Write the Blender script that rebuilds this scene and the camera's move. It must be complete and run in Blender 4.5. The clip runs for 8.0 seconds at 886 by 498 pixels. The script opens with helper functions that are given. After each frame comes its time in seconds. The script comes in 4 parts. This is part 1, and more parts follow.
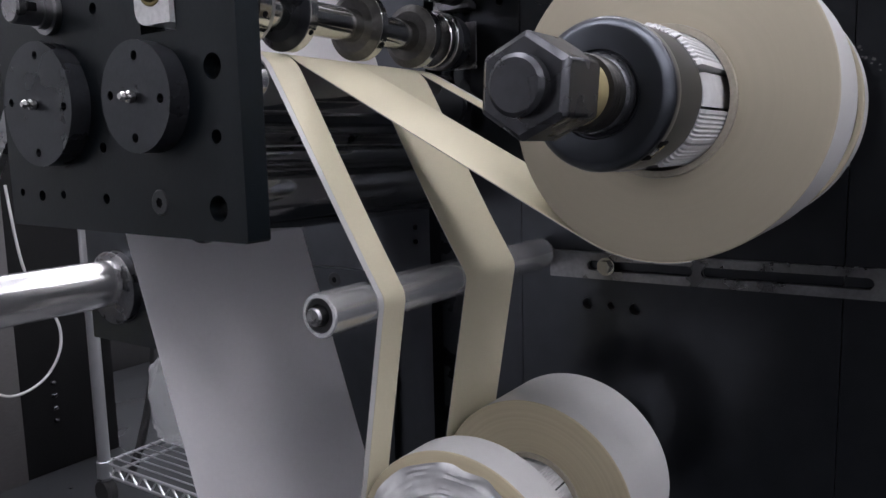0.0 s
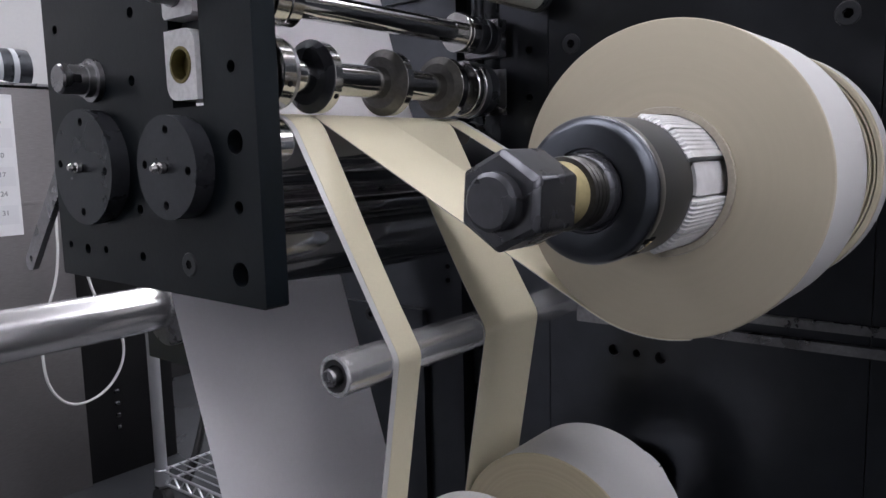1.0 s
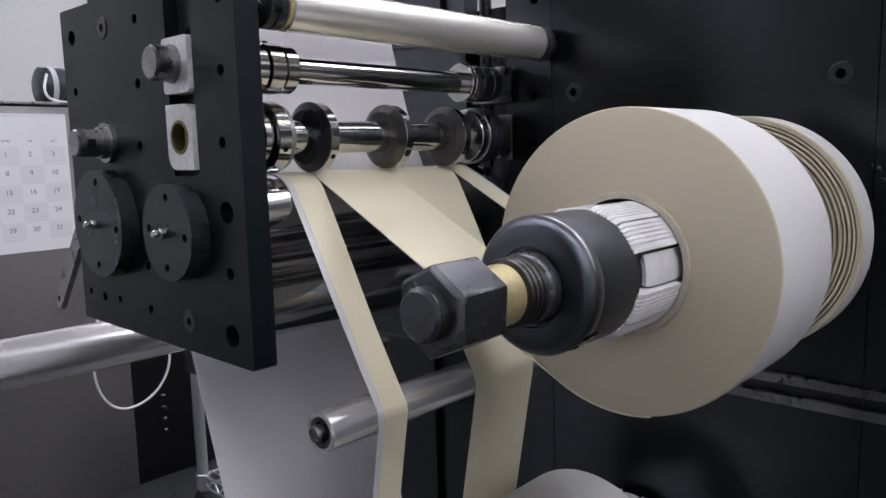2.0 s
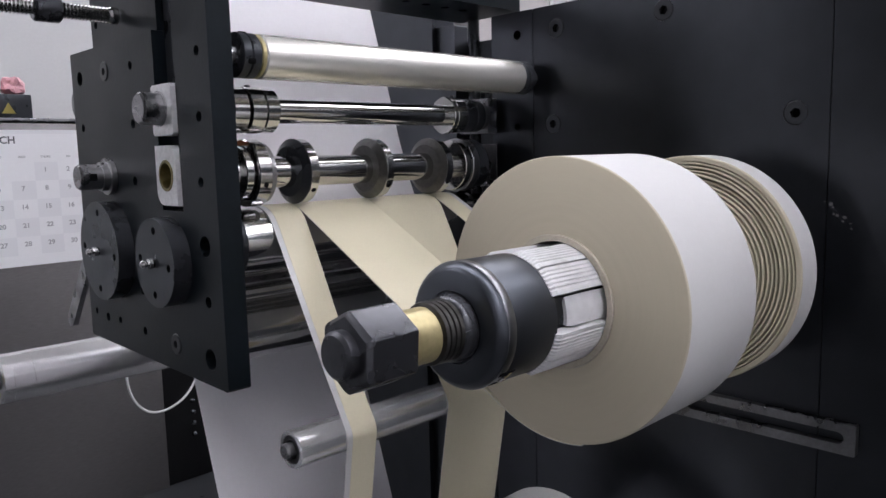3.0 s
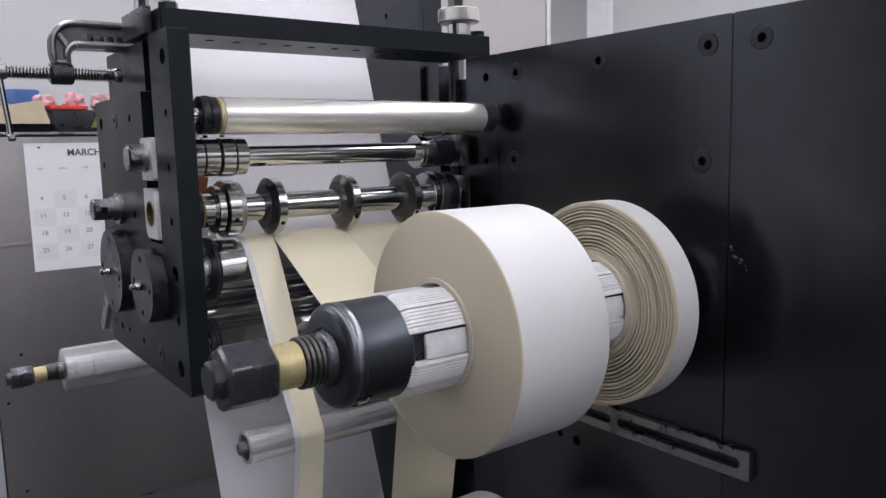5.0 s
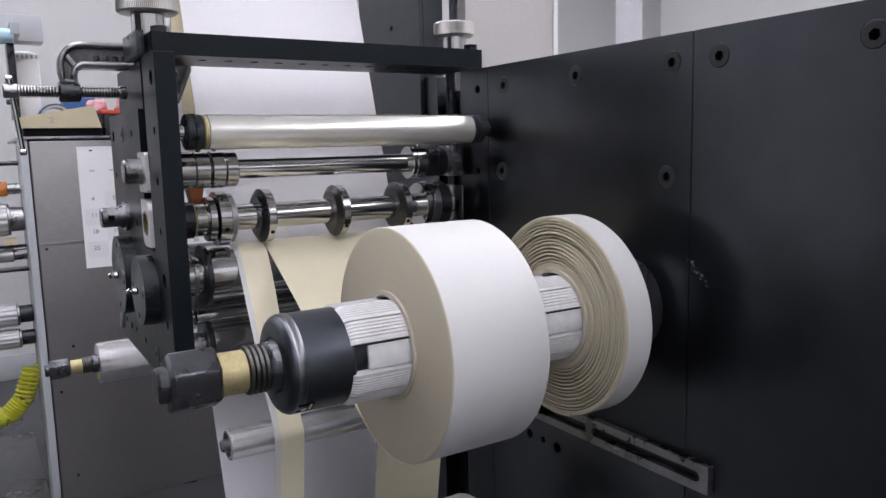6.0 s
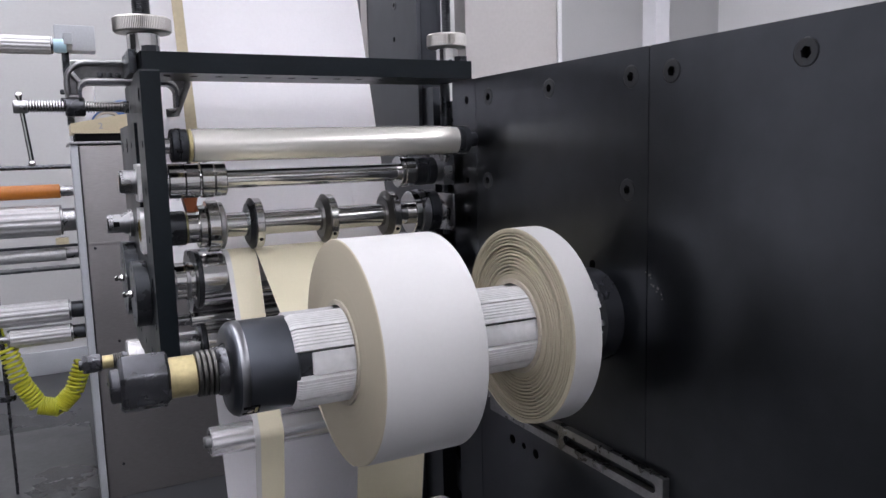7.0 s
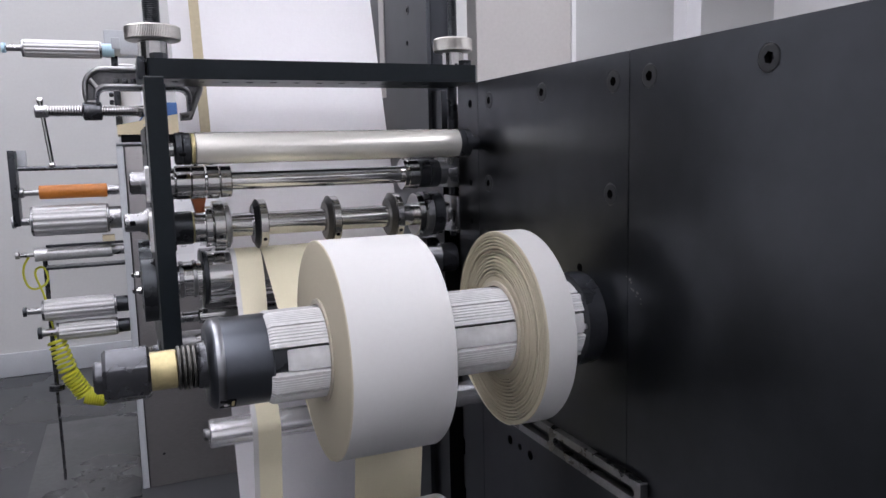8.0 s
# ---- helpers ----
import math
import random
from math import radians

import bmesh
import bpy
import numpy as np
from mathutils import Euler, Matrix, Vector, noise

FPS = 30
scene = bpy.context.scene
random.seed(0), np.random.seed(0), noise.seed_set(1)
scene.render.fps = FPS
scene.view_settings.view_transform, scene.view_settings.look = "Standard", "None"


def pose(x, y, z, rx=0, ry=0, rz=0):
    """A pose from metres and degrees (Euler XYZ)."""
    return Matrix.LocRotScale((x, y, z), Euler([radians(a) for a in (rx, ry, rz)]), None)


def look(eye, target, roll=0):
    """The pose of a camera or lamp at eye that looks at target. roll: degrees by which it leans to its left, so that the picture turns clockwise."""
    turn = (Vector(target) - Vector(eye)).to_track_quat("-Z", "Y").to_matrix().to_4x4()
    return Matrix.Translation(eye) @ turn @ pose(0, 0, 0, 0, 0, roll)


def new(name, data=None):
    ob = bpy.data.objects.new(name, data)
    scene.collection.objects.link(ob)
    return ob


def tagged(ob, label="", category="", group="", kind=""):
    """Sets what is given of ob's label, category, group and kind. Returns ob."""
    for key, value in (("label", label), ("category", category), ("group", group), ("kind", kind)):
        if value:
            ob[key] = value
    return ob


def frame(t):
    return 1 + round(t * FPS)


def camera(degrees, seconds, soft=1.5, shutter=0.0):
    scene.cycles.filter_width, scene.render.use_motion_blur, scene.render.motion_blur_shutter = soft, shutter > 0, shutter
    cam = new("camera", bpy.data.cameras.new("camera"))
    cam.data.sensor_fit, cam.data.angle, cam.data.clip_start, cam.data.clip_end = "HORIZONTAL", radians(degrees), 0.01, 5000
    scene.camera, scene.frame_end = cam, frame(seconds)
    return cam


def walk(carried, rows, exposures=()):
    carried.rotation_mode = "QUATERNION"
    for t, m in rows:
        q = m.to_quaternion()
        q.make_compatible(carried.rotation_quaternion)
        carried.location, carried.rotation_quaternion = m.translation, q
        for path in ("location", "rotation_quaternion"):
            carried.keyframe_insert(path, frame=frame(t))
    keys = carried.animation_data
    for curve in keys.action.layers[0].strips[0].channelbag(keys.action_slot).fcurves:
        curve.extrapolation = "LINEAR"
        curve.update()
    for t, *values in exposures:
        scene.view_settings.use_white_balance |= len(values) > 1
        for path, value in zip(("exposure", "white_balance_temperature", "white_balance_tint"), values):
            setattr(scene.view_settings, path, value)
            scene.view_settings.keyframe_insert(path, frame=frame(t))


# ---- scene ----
cam = camera(60.8, 8.0)
PATH = [
    (0, (-0.63, -0.036, 1.104), (1.019, 1.065, 0.841), -1.4),
    (0.5, (-0.628, -0.049, 1.124), (0.976, 1.119, 0.869), -1.5),
    (1, (-0.62, -0.067, 1.144), (0.935, 1.164, 0.89), -1.4),
    (1.5, (-0.609, -0.09, 1.169), (0.897, 1.2, 0.91), -1.3),
    (2.8, (-0.586, -0.158, 1.209), (0.812, 1.25, 0.955), -1.5),
    (3, (-0.583, -0.174, 1.212), (0.801, 1.249, 0.963), -1.4),
    (3.5, (-0.575, -0.216, 1.227), (0.772, 1.24, 0.969), -1.3),
    (4, (-0.562, -0.256, 1.238), (0.737, 1.243, 0.979), -1.3),
    (5.5, (-0.507, -0.343, 1.256), (0.609, 1.295, 0.992), -1.4),
    (6, (-0.477, -0.376, 1.264), (0.567, 1.309, 0.997), -1.4),
    (6.5, (-0.443, -0.406, 1.272), (0.526, 1.323, 1.002), -1.5),
    (7, (-0.414, -0.432, 1.274), (0.485, 1.335, 1.008), -1.5),
    (7.5, (-0.391, -0.452, 1.275), (0.446, 1.345, 1.01), -1.4),
    (8, (-0.366, -0.467, 1.276), (0.403, 1.361, 1.013), -1.4),
]
walk(cam, [(t, look(eye, target, roll)) for t, eye, target, roll in PATH])

# ---- light ----
FLOOR = 0.38
world = bpy.data.worlds.new("room_air")
world.use_nodes = True
world.node_tree.nodes["Background"].inputs[0].default_value = (0.95, 0.93, 1.0, 1)
world.node_tree.nodes["Background"].inputs[1].default_value = 0.03
scene.world = world
scene.view_settings.exposure = 0.0
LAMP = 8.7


# ---- materials ----
def material(name, color, rough=0.5, metal=0.0, grain=0.0, grain_scale=200.0, stain=0.0, stain_scale=12.0,
             bump=0.0, bump_scale=400.0, stretch=(1, 1, 1), spec=0.5, rough_var=0.0, translucent=0.0):
    m = bpy.data.materials.new(name)
    m.use_nodes = True
    nt = m.node_tree
    b = nt.nodes["Principled BSDF"]
    b.inputs["Base Color"].default_value = (*color, 1)
    b.inputs["Roughness"].default_value = rough
    b.inputs["Metallic"].default_value = metal
    b.inputs["Specular IOR Level"].default_value = spec
    co = nt.nodes.new("ShaderNodeNewGeometry")
    mp = nt.nodes.new("ShaderNodeMapping")
    mp.inputs["Scale"].default_value = stretch
    nt.links.new(co.outputs["Position"], mp.inputs["Vector"])

    def noise_node(scale, detail, vec=None):
        n = nt.nodes.new("ShaderNodeTexNoise")
        n.inputs["Scale"].default_value = scale
        n.inputs["Detail"].default_value = detail
        nt.links.new(vec or mp.outputs["Vector"], n.inputs["Vector"])
        return n

    if grain or stain:
        g = noise_node(grain_scale, 4)
        s = noise_node(stain_scale, 6, co.outputs["Position"])
        prev = None
        for node, amount in ((g, grain), (s, stain)):
            mr = nt.nodes.new("ShaderNodeMapRange")
            mr.inputs["From Min"].default_value, mr.inputs["From Max"].default_value = 0.3, 0.7
            mr.inputs["To Min"].default_value, mr.inputs["To Max"].default_value = 1 - amount, 1 + amount
            nt.links.new(node.outputs["Fac"], mr.inputs["Value"])
            mx = nt.nodes.new("ShaderNodeMix")
            mx.data_type, mx.blend_type = "RGBA", "MULTIPLY"
            mx.inputs["Factor"].default_value = 1
            if prev is None:
                mx.inputs["A"].default_value = (*color, 1)
            else:
                nt.links.new(prev, mx.inputs["A"])
            nt.links.new(mr.outputs["Result"], mx.inputs["B"])
            prev = mx.outputs["Result"]
        nt.links.new(prev, b.inputs["Base Color"])
        if rough_var:
            mr = nt.nodes.new("ShaderNodeMapRange")
            mr.inputs["From Min"].default_value, mr.inputs["From Max"].default_value = 0.3, 0.7
            mr.inputs["To Min"].default_value = max(0.02, rough - rough_var)
            mr.inputs["To Max"].default_value = min(1, rough + rough_var)
            nt.links.new(s.outputs["Fac"], mr.inputs["Value"])
            nt.links.new(mr.outputs["Result"], b.inputs["Roughness"])
    if bump:
        n = noise_node(bump_scale, 5)
        bp = nt.nodes.new("ShaderNodeBump")
        bp.inputs["Strength"].default_value = bump
        bp.inputs["Distance"].default_value = 0.0004
        nt.links.new(n.outputs["Fac"], bp.inputs["Height"])
        nt.links.new(bp.outputs["Normal"], b.inputs["Normal"])
    if translucent:
        tr = nt.nodes.new("ShaderNodeBsdfTranslucent")
        tr.inputs["Color"].default_value = (*color, 1)
        mix = nt.nodes.new("ShaderNodeMixShader")
        mix.inputs[0].default_value = translucent
        nt.links.new(b.outputs[0], mix.inputs[1])
        nt.links.new(tr.outputs[0], mix.inputs[2])
        nt.links.new(mix.outputs[0], nt.nodes["Material Output"].inputs["Surface"])
    return m


black_plate = material("blackened_steel", (0.072, 0.077, 0.087), 0.29, 1.0, 0.05, 40, 0.08, 5, 0.0, 500, rough_var=0.012)
dark_plate = material("black_oxide_plate", (0.0036, 0.0056, 0.0078), 0.38, 0.0, 0.15, 220, 0.25, 14, 0.15, 400, rough_var=0.05, spec=0.24)
spring_steel = material("dark_spring_steel", (0.06, 0.058, 0.055), 0.36, 0.8, 0.2, 300, 0.3, 60)
blade_steel = material("dark_blade_steel", (0.10, 0.098, 0.095), 0.34, 0.9, 0.12, 300, 0.2, 50)
screw_black = material("black_screw_steel", (0.018, 0.020, 0.024), 0.38, 0.2, 0.1, 300, 0.2, 40)
black_part = material("black_oxide_part", (0.020, 0.021, 0.025), 0.30, 0.3, 0.15, 300, 0.2, 30, 0.1, 600, rough_var=0.08)
hole_black = material("hole_shadow", (0.004, 0.004, 0.005), 0.8, spec=0.1)
nut_steel = material("blued_nut_steel", (0.060, 0.062, 0.070), 0.27, 0.7, 0.1, 200, 0.12, 60, 0.0, 700, rough_var=0.05)
steel = material("turned_steel", (0.48, 0.475, 0.47), 0.14, 1.0, 0.05, 150, 0.06, 30, 0.0, 900, (6, 0.3, 0.3), rough_var=0.04)
dull_steel = material("worn_steel", (0.27, 0.27, 0.28), 0.3, 1.0, 0.1, 300, 0.18, 40, 0.0, 600, rough_var=0.08)
chrome = material("ground_chrome", (0.62, 0.62, 0.62), 0.11, 1.0, 0.02, 120, 0.04, 20, 0.0, 900, (6, 0.3, 0.3), rough_var=0.03)
aluminium = material("turned_aluminium", (0.80, 0.795, 0.80), 0.22, 0.90, 0.02, 120, 0.02, 25, 0.0, 900, (6, 0.3, 0.3), rough_var=0.02)
bag_film = material("clear_bag_film", (0.85, 0.86, 0.88), 0.25, 0, bump=0.3, bump_scale=60)
bag_film.node_tree.nodes["Principled BSDF"].inputs["Transmission Weight"].default_value = 0.75
bag_film.node_tree.nodes["Principled BSDF"].inputs["IOR"].default_value = 1.08
ribbed_alu = material("ribbed_aluminium", (0.50, 0.50, 0.51), 0.5, 0.55, 0.05, 120, 0.06, 25)
zinc = material("milled_zinc", (0.62, 0.62, 0.63), 0.4, 0.6, 0.1, 300, 0.1, 50, 0.1, 500)
knurl = material("knurled_steel", (0.62, 0.60, 0.57), 0.35, 1.0, 0.1, 900, 0.08, 40)
brass = material("aged_brass", (0.44, 0.375, 0.20), 0.38, 0.55, 0.1, 300, 0.15, 60, 0.1, 500, rough_var=0.08)
bronze = material("oily_bronze", (0.16, 0.13, 0.05), 0.4, 0.7, 0.15, 300, 0.2, 80)
cream = material("cream_label_stock", (0.68, 0.63, 0.47), 0.5, 0, 0.02, 600, 0.025, 14, 0.05, 900)
white_paper = material("white_label_liner", (0.55, 0.547, 0.547), 0.45, 0, 0.012, 300, 0.02, 12, 0.02, 500)
sheet_paper = material("white_web_paper", (0.86, 0.85, 0.885), 0.5, 0, 0.015, 300, 0.03, 6, 0.02, 500, translucent=0.1)
kraft_core = material("grey_board_core", (0.42, 0.38, 0.31), 0.75, 0, 0.08, 500, 0.08, 40)
grey_leaf = material("grey_expanding_leaf", (0.56, 0.56, 0.57), 0.48, 0, 0.06, 200, 0.06, 60, 0.0, 500)
film = material("clear_plastic_wrap", (0.72, 0.72, 0.74), 0.22, 0, 0.06, 90, 0.1, 60, 0.2, 90)
stainless = material("brushed_stainless", (0.25, 0.238, 0.242), 0.36, 0.85, 0.13, 60, 0.08, 2.5, 0.1, 300, (1, 1, 25), rough_var=0.05)
blued_collar = material("blued_collar_steel", (0.075, 0.082, 0.096), 0.34, 0.9, 0.02, 100, 0.03, 40, 0.0, 600, rough_var=0.02)
pale_steel = material("pale_painted_steel", (0.52, 0.50, 0.49), 0.45, 0, 0.03, 200, 0.05, 4, 0.05, 300)
grey_paint = material("grey_enamel", (0.42, 0.44, 0.47), 0.45, 0, 0.05, 200, 0.08, 6)
white_wall = material("white_wall_paint", (0.78, 0.78, 0.785), 0.7, 0, 0.02, 100, 0.03, 2, 0.1, 150)
# Near-black for an unseen wall stretch that darkens the plate's reflection.
shade_wall = material("shade_wall_dark", (0.018, 0.018, 0.020), 0.7, 0, 0.03, 100, 0.15, 1.2, 0.15, 150)
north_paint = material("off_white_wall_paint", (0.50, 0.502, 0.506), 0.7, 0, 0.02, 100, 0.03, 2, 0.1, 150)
# Extra-bright white for the unseen south wall, which acts as a reflector.
bounce_wall = material("bounce_wall_white", (0.84, 0.84, 0.85), 0.7, 0, 0.02, 100, 0.03, 2, 0.1, 150)
white_ceiling = material("white_ceiling_board", (0.7, 0.7, 0.7), 0.8, 0, 0.03, 100, 0.04, 2)
floor_mat = material("grey_epoxy_floor", (0.038, 0.040, 0.044), 0.3, 0, 0.05, 80, 0.12, 3, 0.0, 150, rough_var=0.08, spec=0.35)
base_mat = material("scuffed_steel_tread", (0.07, 0.072, 0.075), 0.3, 0.3, 0.15, 60, 0.3, 6, 0.1, 150, rough_var=0.12)
rubber = material("black_rubber", (0.018, 0.018, 0.02), 0.6, 0, 0.1, 300, 0.1, 40)
orange = material("orange_rubber", (0.52, 0.17, 0.02), 0.45, 0, 0.06, 200, 0.08, 20)
yellow = material("yellow_hose_plastic", (0.46, 0.46, 0.03), 0.4)
cardboard = material("beige_cardboard", (0.55, 0.48, 0.33), 0.7, 0, 0.05, 200, 0.06, 15)
blue_plastic = material("blue_plastic", (0.02, 0.09, 0.28), 0.35, 0, 0.05, 100, 0.05, 20)
pale_blue = material("pale_blue_tape", (0.42, 0.62, 0.74), 0.4)
pink = material("pink_wrap", (0.52, 0.27, 0.30), 0.5, 0, 0.1, 150, 0.15, 40)
red_plastic = material("red_plastic", (0.6, 0.06, 0.03), 0.4)
white_cable = material("white_cable", (0.7, 0.7, 0.7), 0.45)
ink = material("grey_print_ink", (0.09, 0.09, 0.10), 0.6)
pale_ink = material("pale_print_ink", (0.35, 0.35, 0.37), 0.6)
page = material("calendar_page", (0.80, 0.80, 0.82), 0.55, 0, 0.01, 200, 0.015, 8)
scuff_grey = material("bare_scuff", (0.13, 0.13, 0.135), 0.5)
page_tint = material("calendar_tint", (0.745, 0.745, 0.77), 0.55)
yellow_print = material("yellow_print", (0.25, 0.20, 0.04), 0.5)
chrome_wire = material("zinc_wire", (0.55, 0.56, 0.58), 0.3, 0.9)
clamp_cast = material("cast_clamp_steel", (0.26, 0.26, 0.265), 0.34, 1.0, 0.1, 200, 0.12, 60, 0.15, 200, rough_var=0.06)
clamp_web = material("dark_cast_web", (0.11, 0.11, 0.115), 0.5, 0.8, 0.15, 250, 0.2, 60, 0.3, 250)
worn_collar = material("worn_blued_edge", (0.22, 0.225, 0.24), 0.32, 1.0, 0.05, 100, 0.2, 60)
satin = material("satin_anodised_aluminium", (0.74, 0.72, 0.675), 0.27, 0.68)
idler_alu = material("polished_idler_aluminium", (0.78, 0.78, 0.80), 0.24, 0.75, 0.02, 120, 0.03, 25, 0.0, 900, (6, 0.3, 0.3), rough_var=0.03)
pale_post = material("pale_grey_enamel", (0.60, 0.60, 0.63), 0.5, 0, 0.02, 100, 0.03, 6)
black_enamel = material("black_cabinet_enamel", (0.006, 0.006, 0.007), 0.45, 0, 0.05, 100, 0.1, 6, spec=0.25)
copper = material("copper_bracket", (0.42, 0.13, 0.05), 0.35, 0.5)



# cool sheen of the blackened parts
for oxide in (dark_plate, black_part):
    oxide.node_tree.nodes["Principled BSDF"].inputs["Specular Tint"].default_value = (0.86, 0.94, 1.0, 1)


def rings_material(name, color, y, z, amount, scale):
    """Cut paper edge with fine winding lines round the axis (y, z)."""
    m = material(name, color, 0.7)
    nt = m.node_tree
    b = nt.nodes["Principled BSDF"]
    geo = nt.nodes.new("ShaderNodeNewGeometry")
    sep = nt.nodes.new("ShaderNodeSeparateXYZ")
    nt.links.new(geo.outputs["Position"], sep.inputs[0])
    dist = nt.nodes.new("ShaderNodeVectorMath")
    dist.operation = "DISTANCE"
    com = nt.nodes.new("ShaderNodeCombineXYZ")
    nt.links.new(sep.outputs["Y"], com.inputs["Y"])
    nt.links.new(sep.outputs["Z"], com.inputs["Z"])
    nt.links.new(com.outputs[0], dist.inputs[0])
    dist.inputs[1].default_value = (0, y, z)
    n = nt.nodes.new("ShaderNodeTexNoise")
    n.noise_dimensions = "1D"
    n.inputs["Scale"].default_value = scale
    n.inputs["Detail"].default_value = 5
    nt.links.new(dist.outputs["Value"], n.inputs["W"])
    mr = nt.nodes.new("ShaderNodeMapRange")
    mr.inputs["From Min"].default_value, mr.inputs["From Max"].default_value = 0.3, 0.7
    mr.inputs["To Min"].default_value, mr.inputs["To Max"].default_value = 1 - amount, 1 + amount
    nt.links.new(n.outputs["Fac"], mr.inputs["Value"])
    mx = nt.nodes.new("ShaderNodeMix")
    mx.data_type, mx.blend_type = "RGBA", "MULTIPLY"
    mx.inputs["Factor"].default_value = 1
    mx.inputs["A"].default_value = (*color, 1)
    nt.links.new(mr.outputs["Result"], mx.inputs["B"])
    nt.links.new(mx.outputs["Result"], b.inputs["Base Color"])
    return m


# ---- building helpers ----
ORIGIN = {}


def thing(name, at, label, category, group="", kind=""):
    ob = new(name)
    ob.location = at
    ob.empty_display_size = 0.02
    ORIGIN[ob.name] = Vector(at)
    return tagged(ob, label, category, group, kind)


def finish(bm, smooth=True, angle=32):
    bmesh.ops.recalc_face_normals(bm, faces=bm.faces[:])
    me = bpy.data.meshes.new("mesh")
    for f in bm.faces:
        f.smooth = smooth
    bm.to_mesh(me)
    bm.free()
    if smooth:
        me.set_sharp_from_angle(angle=radians(angle))
    return me


def part(name, bm, mat, parent, label="", angle=32):
    """One mesh object in world coordinates, hung under a thing or under a part."""
    o = ORIGIN[parent.name]
    bmesh.ops.translate(bm, verts=bm.verts[:], vec=-o)
    me = finish(bm, True, angle)
    me.materials.append(mat)
    ob = new(name, me)
    ob.parent = parent
    ORIGIN[ob.name] = o
    return tagged(ob, label)


def placed(name, me, at, parent, label="", turn=None):
    """A part that shares the mesh me, at the world place at."""
    ob = new(name, me)
    ob.parent = parent
    ob.location = Vector(at) - ORIGIN[parent.name]
    if turn:
        ob.rotation_euler = turn
    ORIGIN[ob.name] = Vector(at)
    return tagged(ob, label)


def structure(name, bm, mat, label, category):
    me = finish(bm)
    me.materials.append(mat)
    ob = new(name, me)
    ORIGIN[ob.name] = Vector((0, 0, 0))
    return tagged(ob, label, category, kind="structure")


def box(x0, x1, y0, y1, z0, z1, bev=0.0, bm=None):
    bm = bm or bmesh.new()
    r = bmesh.ops.create_cube(bm, size=1.0)
    bmesh.ops.scale(bm, verts=r["verts"], vec=(x1 - x0, y1 - y0, z1 - z0))
    bmesh.ops.translate(bm, verts=r["verts"], vec=((x0 + x1) / 2, (y0 + y1) / 2, (z0 + z1) / 2))
    if bev:
        edges = list({e for v in r["verts"] for e in v.link_edges})
        bmesh.ops.bevel(bm, geom=edges, offset=bev, segments=2, profile=0.6, affect="EDGES")
    return bm


def lathe(profile, y, z, seg=64, bm=None):
    """Turns a profile of (x, radius) about the line along x through (y, z)."""
    bm = bm or bmesh.new()
    rows = []
    for x, r in profile:
        if r < 1e-6:
            rows.append([bm.verts.new((x, y, z))])
        else:
            rows.append([bm.verts.new((x, y + r * math.cos(math.tau * i / seg), z + r * math.sin(math.tau * i / seg))) for i in range(seg)])
    for a, b in zip(rows, rows[1:]):
        for i in range(seg):
            j = (i + 1) % seg
            if len(a) == 1 and len(b) == 1:
                continue
            if len(a) == 1:
                bm.faces.new((a[0], b[i], b[j]))
            elif len(b) == 1:
                bm.faces.new((a[i], b[0], a[j]))
            else:
                bm.faces.new((a[i], b[i], b[j], a[j]))
    return bm


def rod(x0, x1, r, y, z, c=0.0006, seg=48, bm=None):
    return lathe([(x0, 0), (x0, r - c), (x0 + c, r), (x1 - c, r), (x1, r - c), (x1, 0)], y, z, seg, bm)


def pipe(x0, x1, r, inner, y, z, c=0.0006, seg=64, bm=None):
    return lathe([(x0, inner), (x0, r - c), (x0 + c, r), (x1 - c, r), (x1, r - c), (x1, inner), (x0, inner)], y, z, seg, bm)


def zrod(x, y, z0, z1, r, c=0.0006, seg=40, profile=None):
    """Upright turned piece."""
    bm = bmesh.new()
    prof = profile or [(z0, 0), (z0, r - c), (z0 + c, r), (z1 - c, r), (z1, r - c), (z1, 0)]
    lathe(prof, 0, 0, seg, bm)
    bmesh.ops.rotate(bm, verts=bm.verts[:], cent=(0, 0, 0), matrix=Matrix.Rotation(radians(-90), 3, "Y"))
    bmesh.ops.translate(bm, verts=bm.verts[:], vec=(x, y, 0))
    return bm


def circle(y, z, r, n=20):
    return [(y + r * math.cos(math.tau * i / n), z + r * math.sin(math.tau * i / n)) for i in range(n)]


def slab(outline, holes, x0, x1, depth=None, bm=None):
    """A plate between x0 (its face) and x1 with an outline of (y, z) and loops of holes, sunk to depth."""
    bm = bm or bmesh.new()
    into = 1 if x1 > x0 else -1
    d = x1 - x0 if depth is None else into * depth

    def loop(pts, x):
        vs = [bm.verts.new((x, p[0], p[1])) for p in pts]
        es = [bm.edges.new((vs[i], vs[(i + 1) % len(vs)])) for i in range(len(vs))]
        return vs, es

    def wall(a, b):
        for i in range(len(a)):
            j = (i + 1) % len(a)
            bm.faces.new((a[i], a[j], b[j], b[i]))

    front, edges = loop(outline, x0)
    back, back_edges = loop(outline, x1)
    sinks = []
    for h in holes:
        v, e = loop(h, x0)
        edges += e
        v2, e2 = loop(h, x0 + d)
        sinks.append((v, v2, e2))
    bmesh.ops.triangle_fill(bm, use_beauty=True, use_dissolve=False, edges=edges)
    through_holes = depth is None
    if through_holes:
        for _, _, e2 in sinks:
            back_edges += e2
    bmesh.ops.triangle_fill(bm, use_beauty=True, use_dissolve=False, edges=back_edges)
    wall(front, back)
    for v, v2, _ in sinks:
        wall(v, v2)
        if not through_holes:
            bm.faces.new(v2)
    return bm


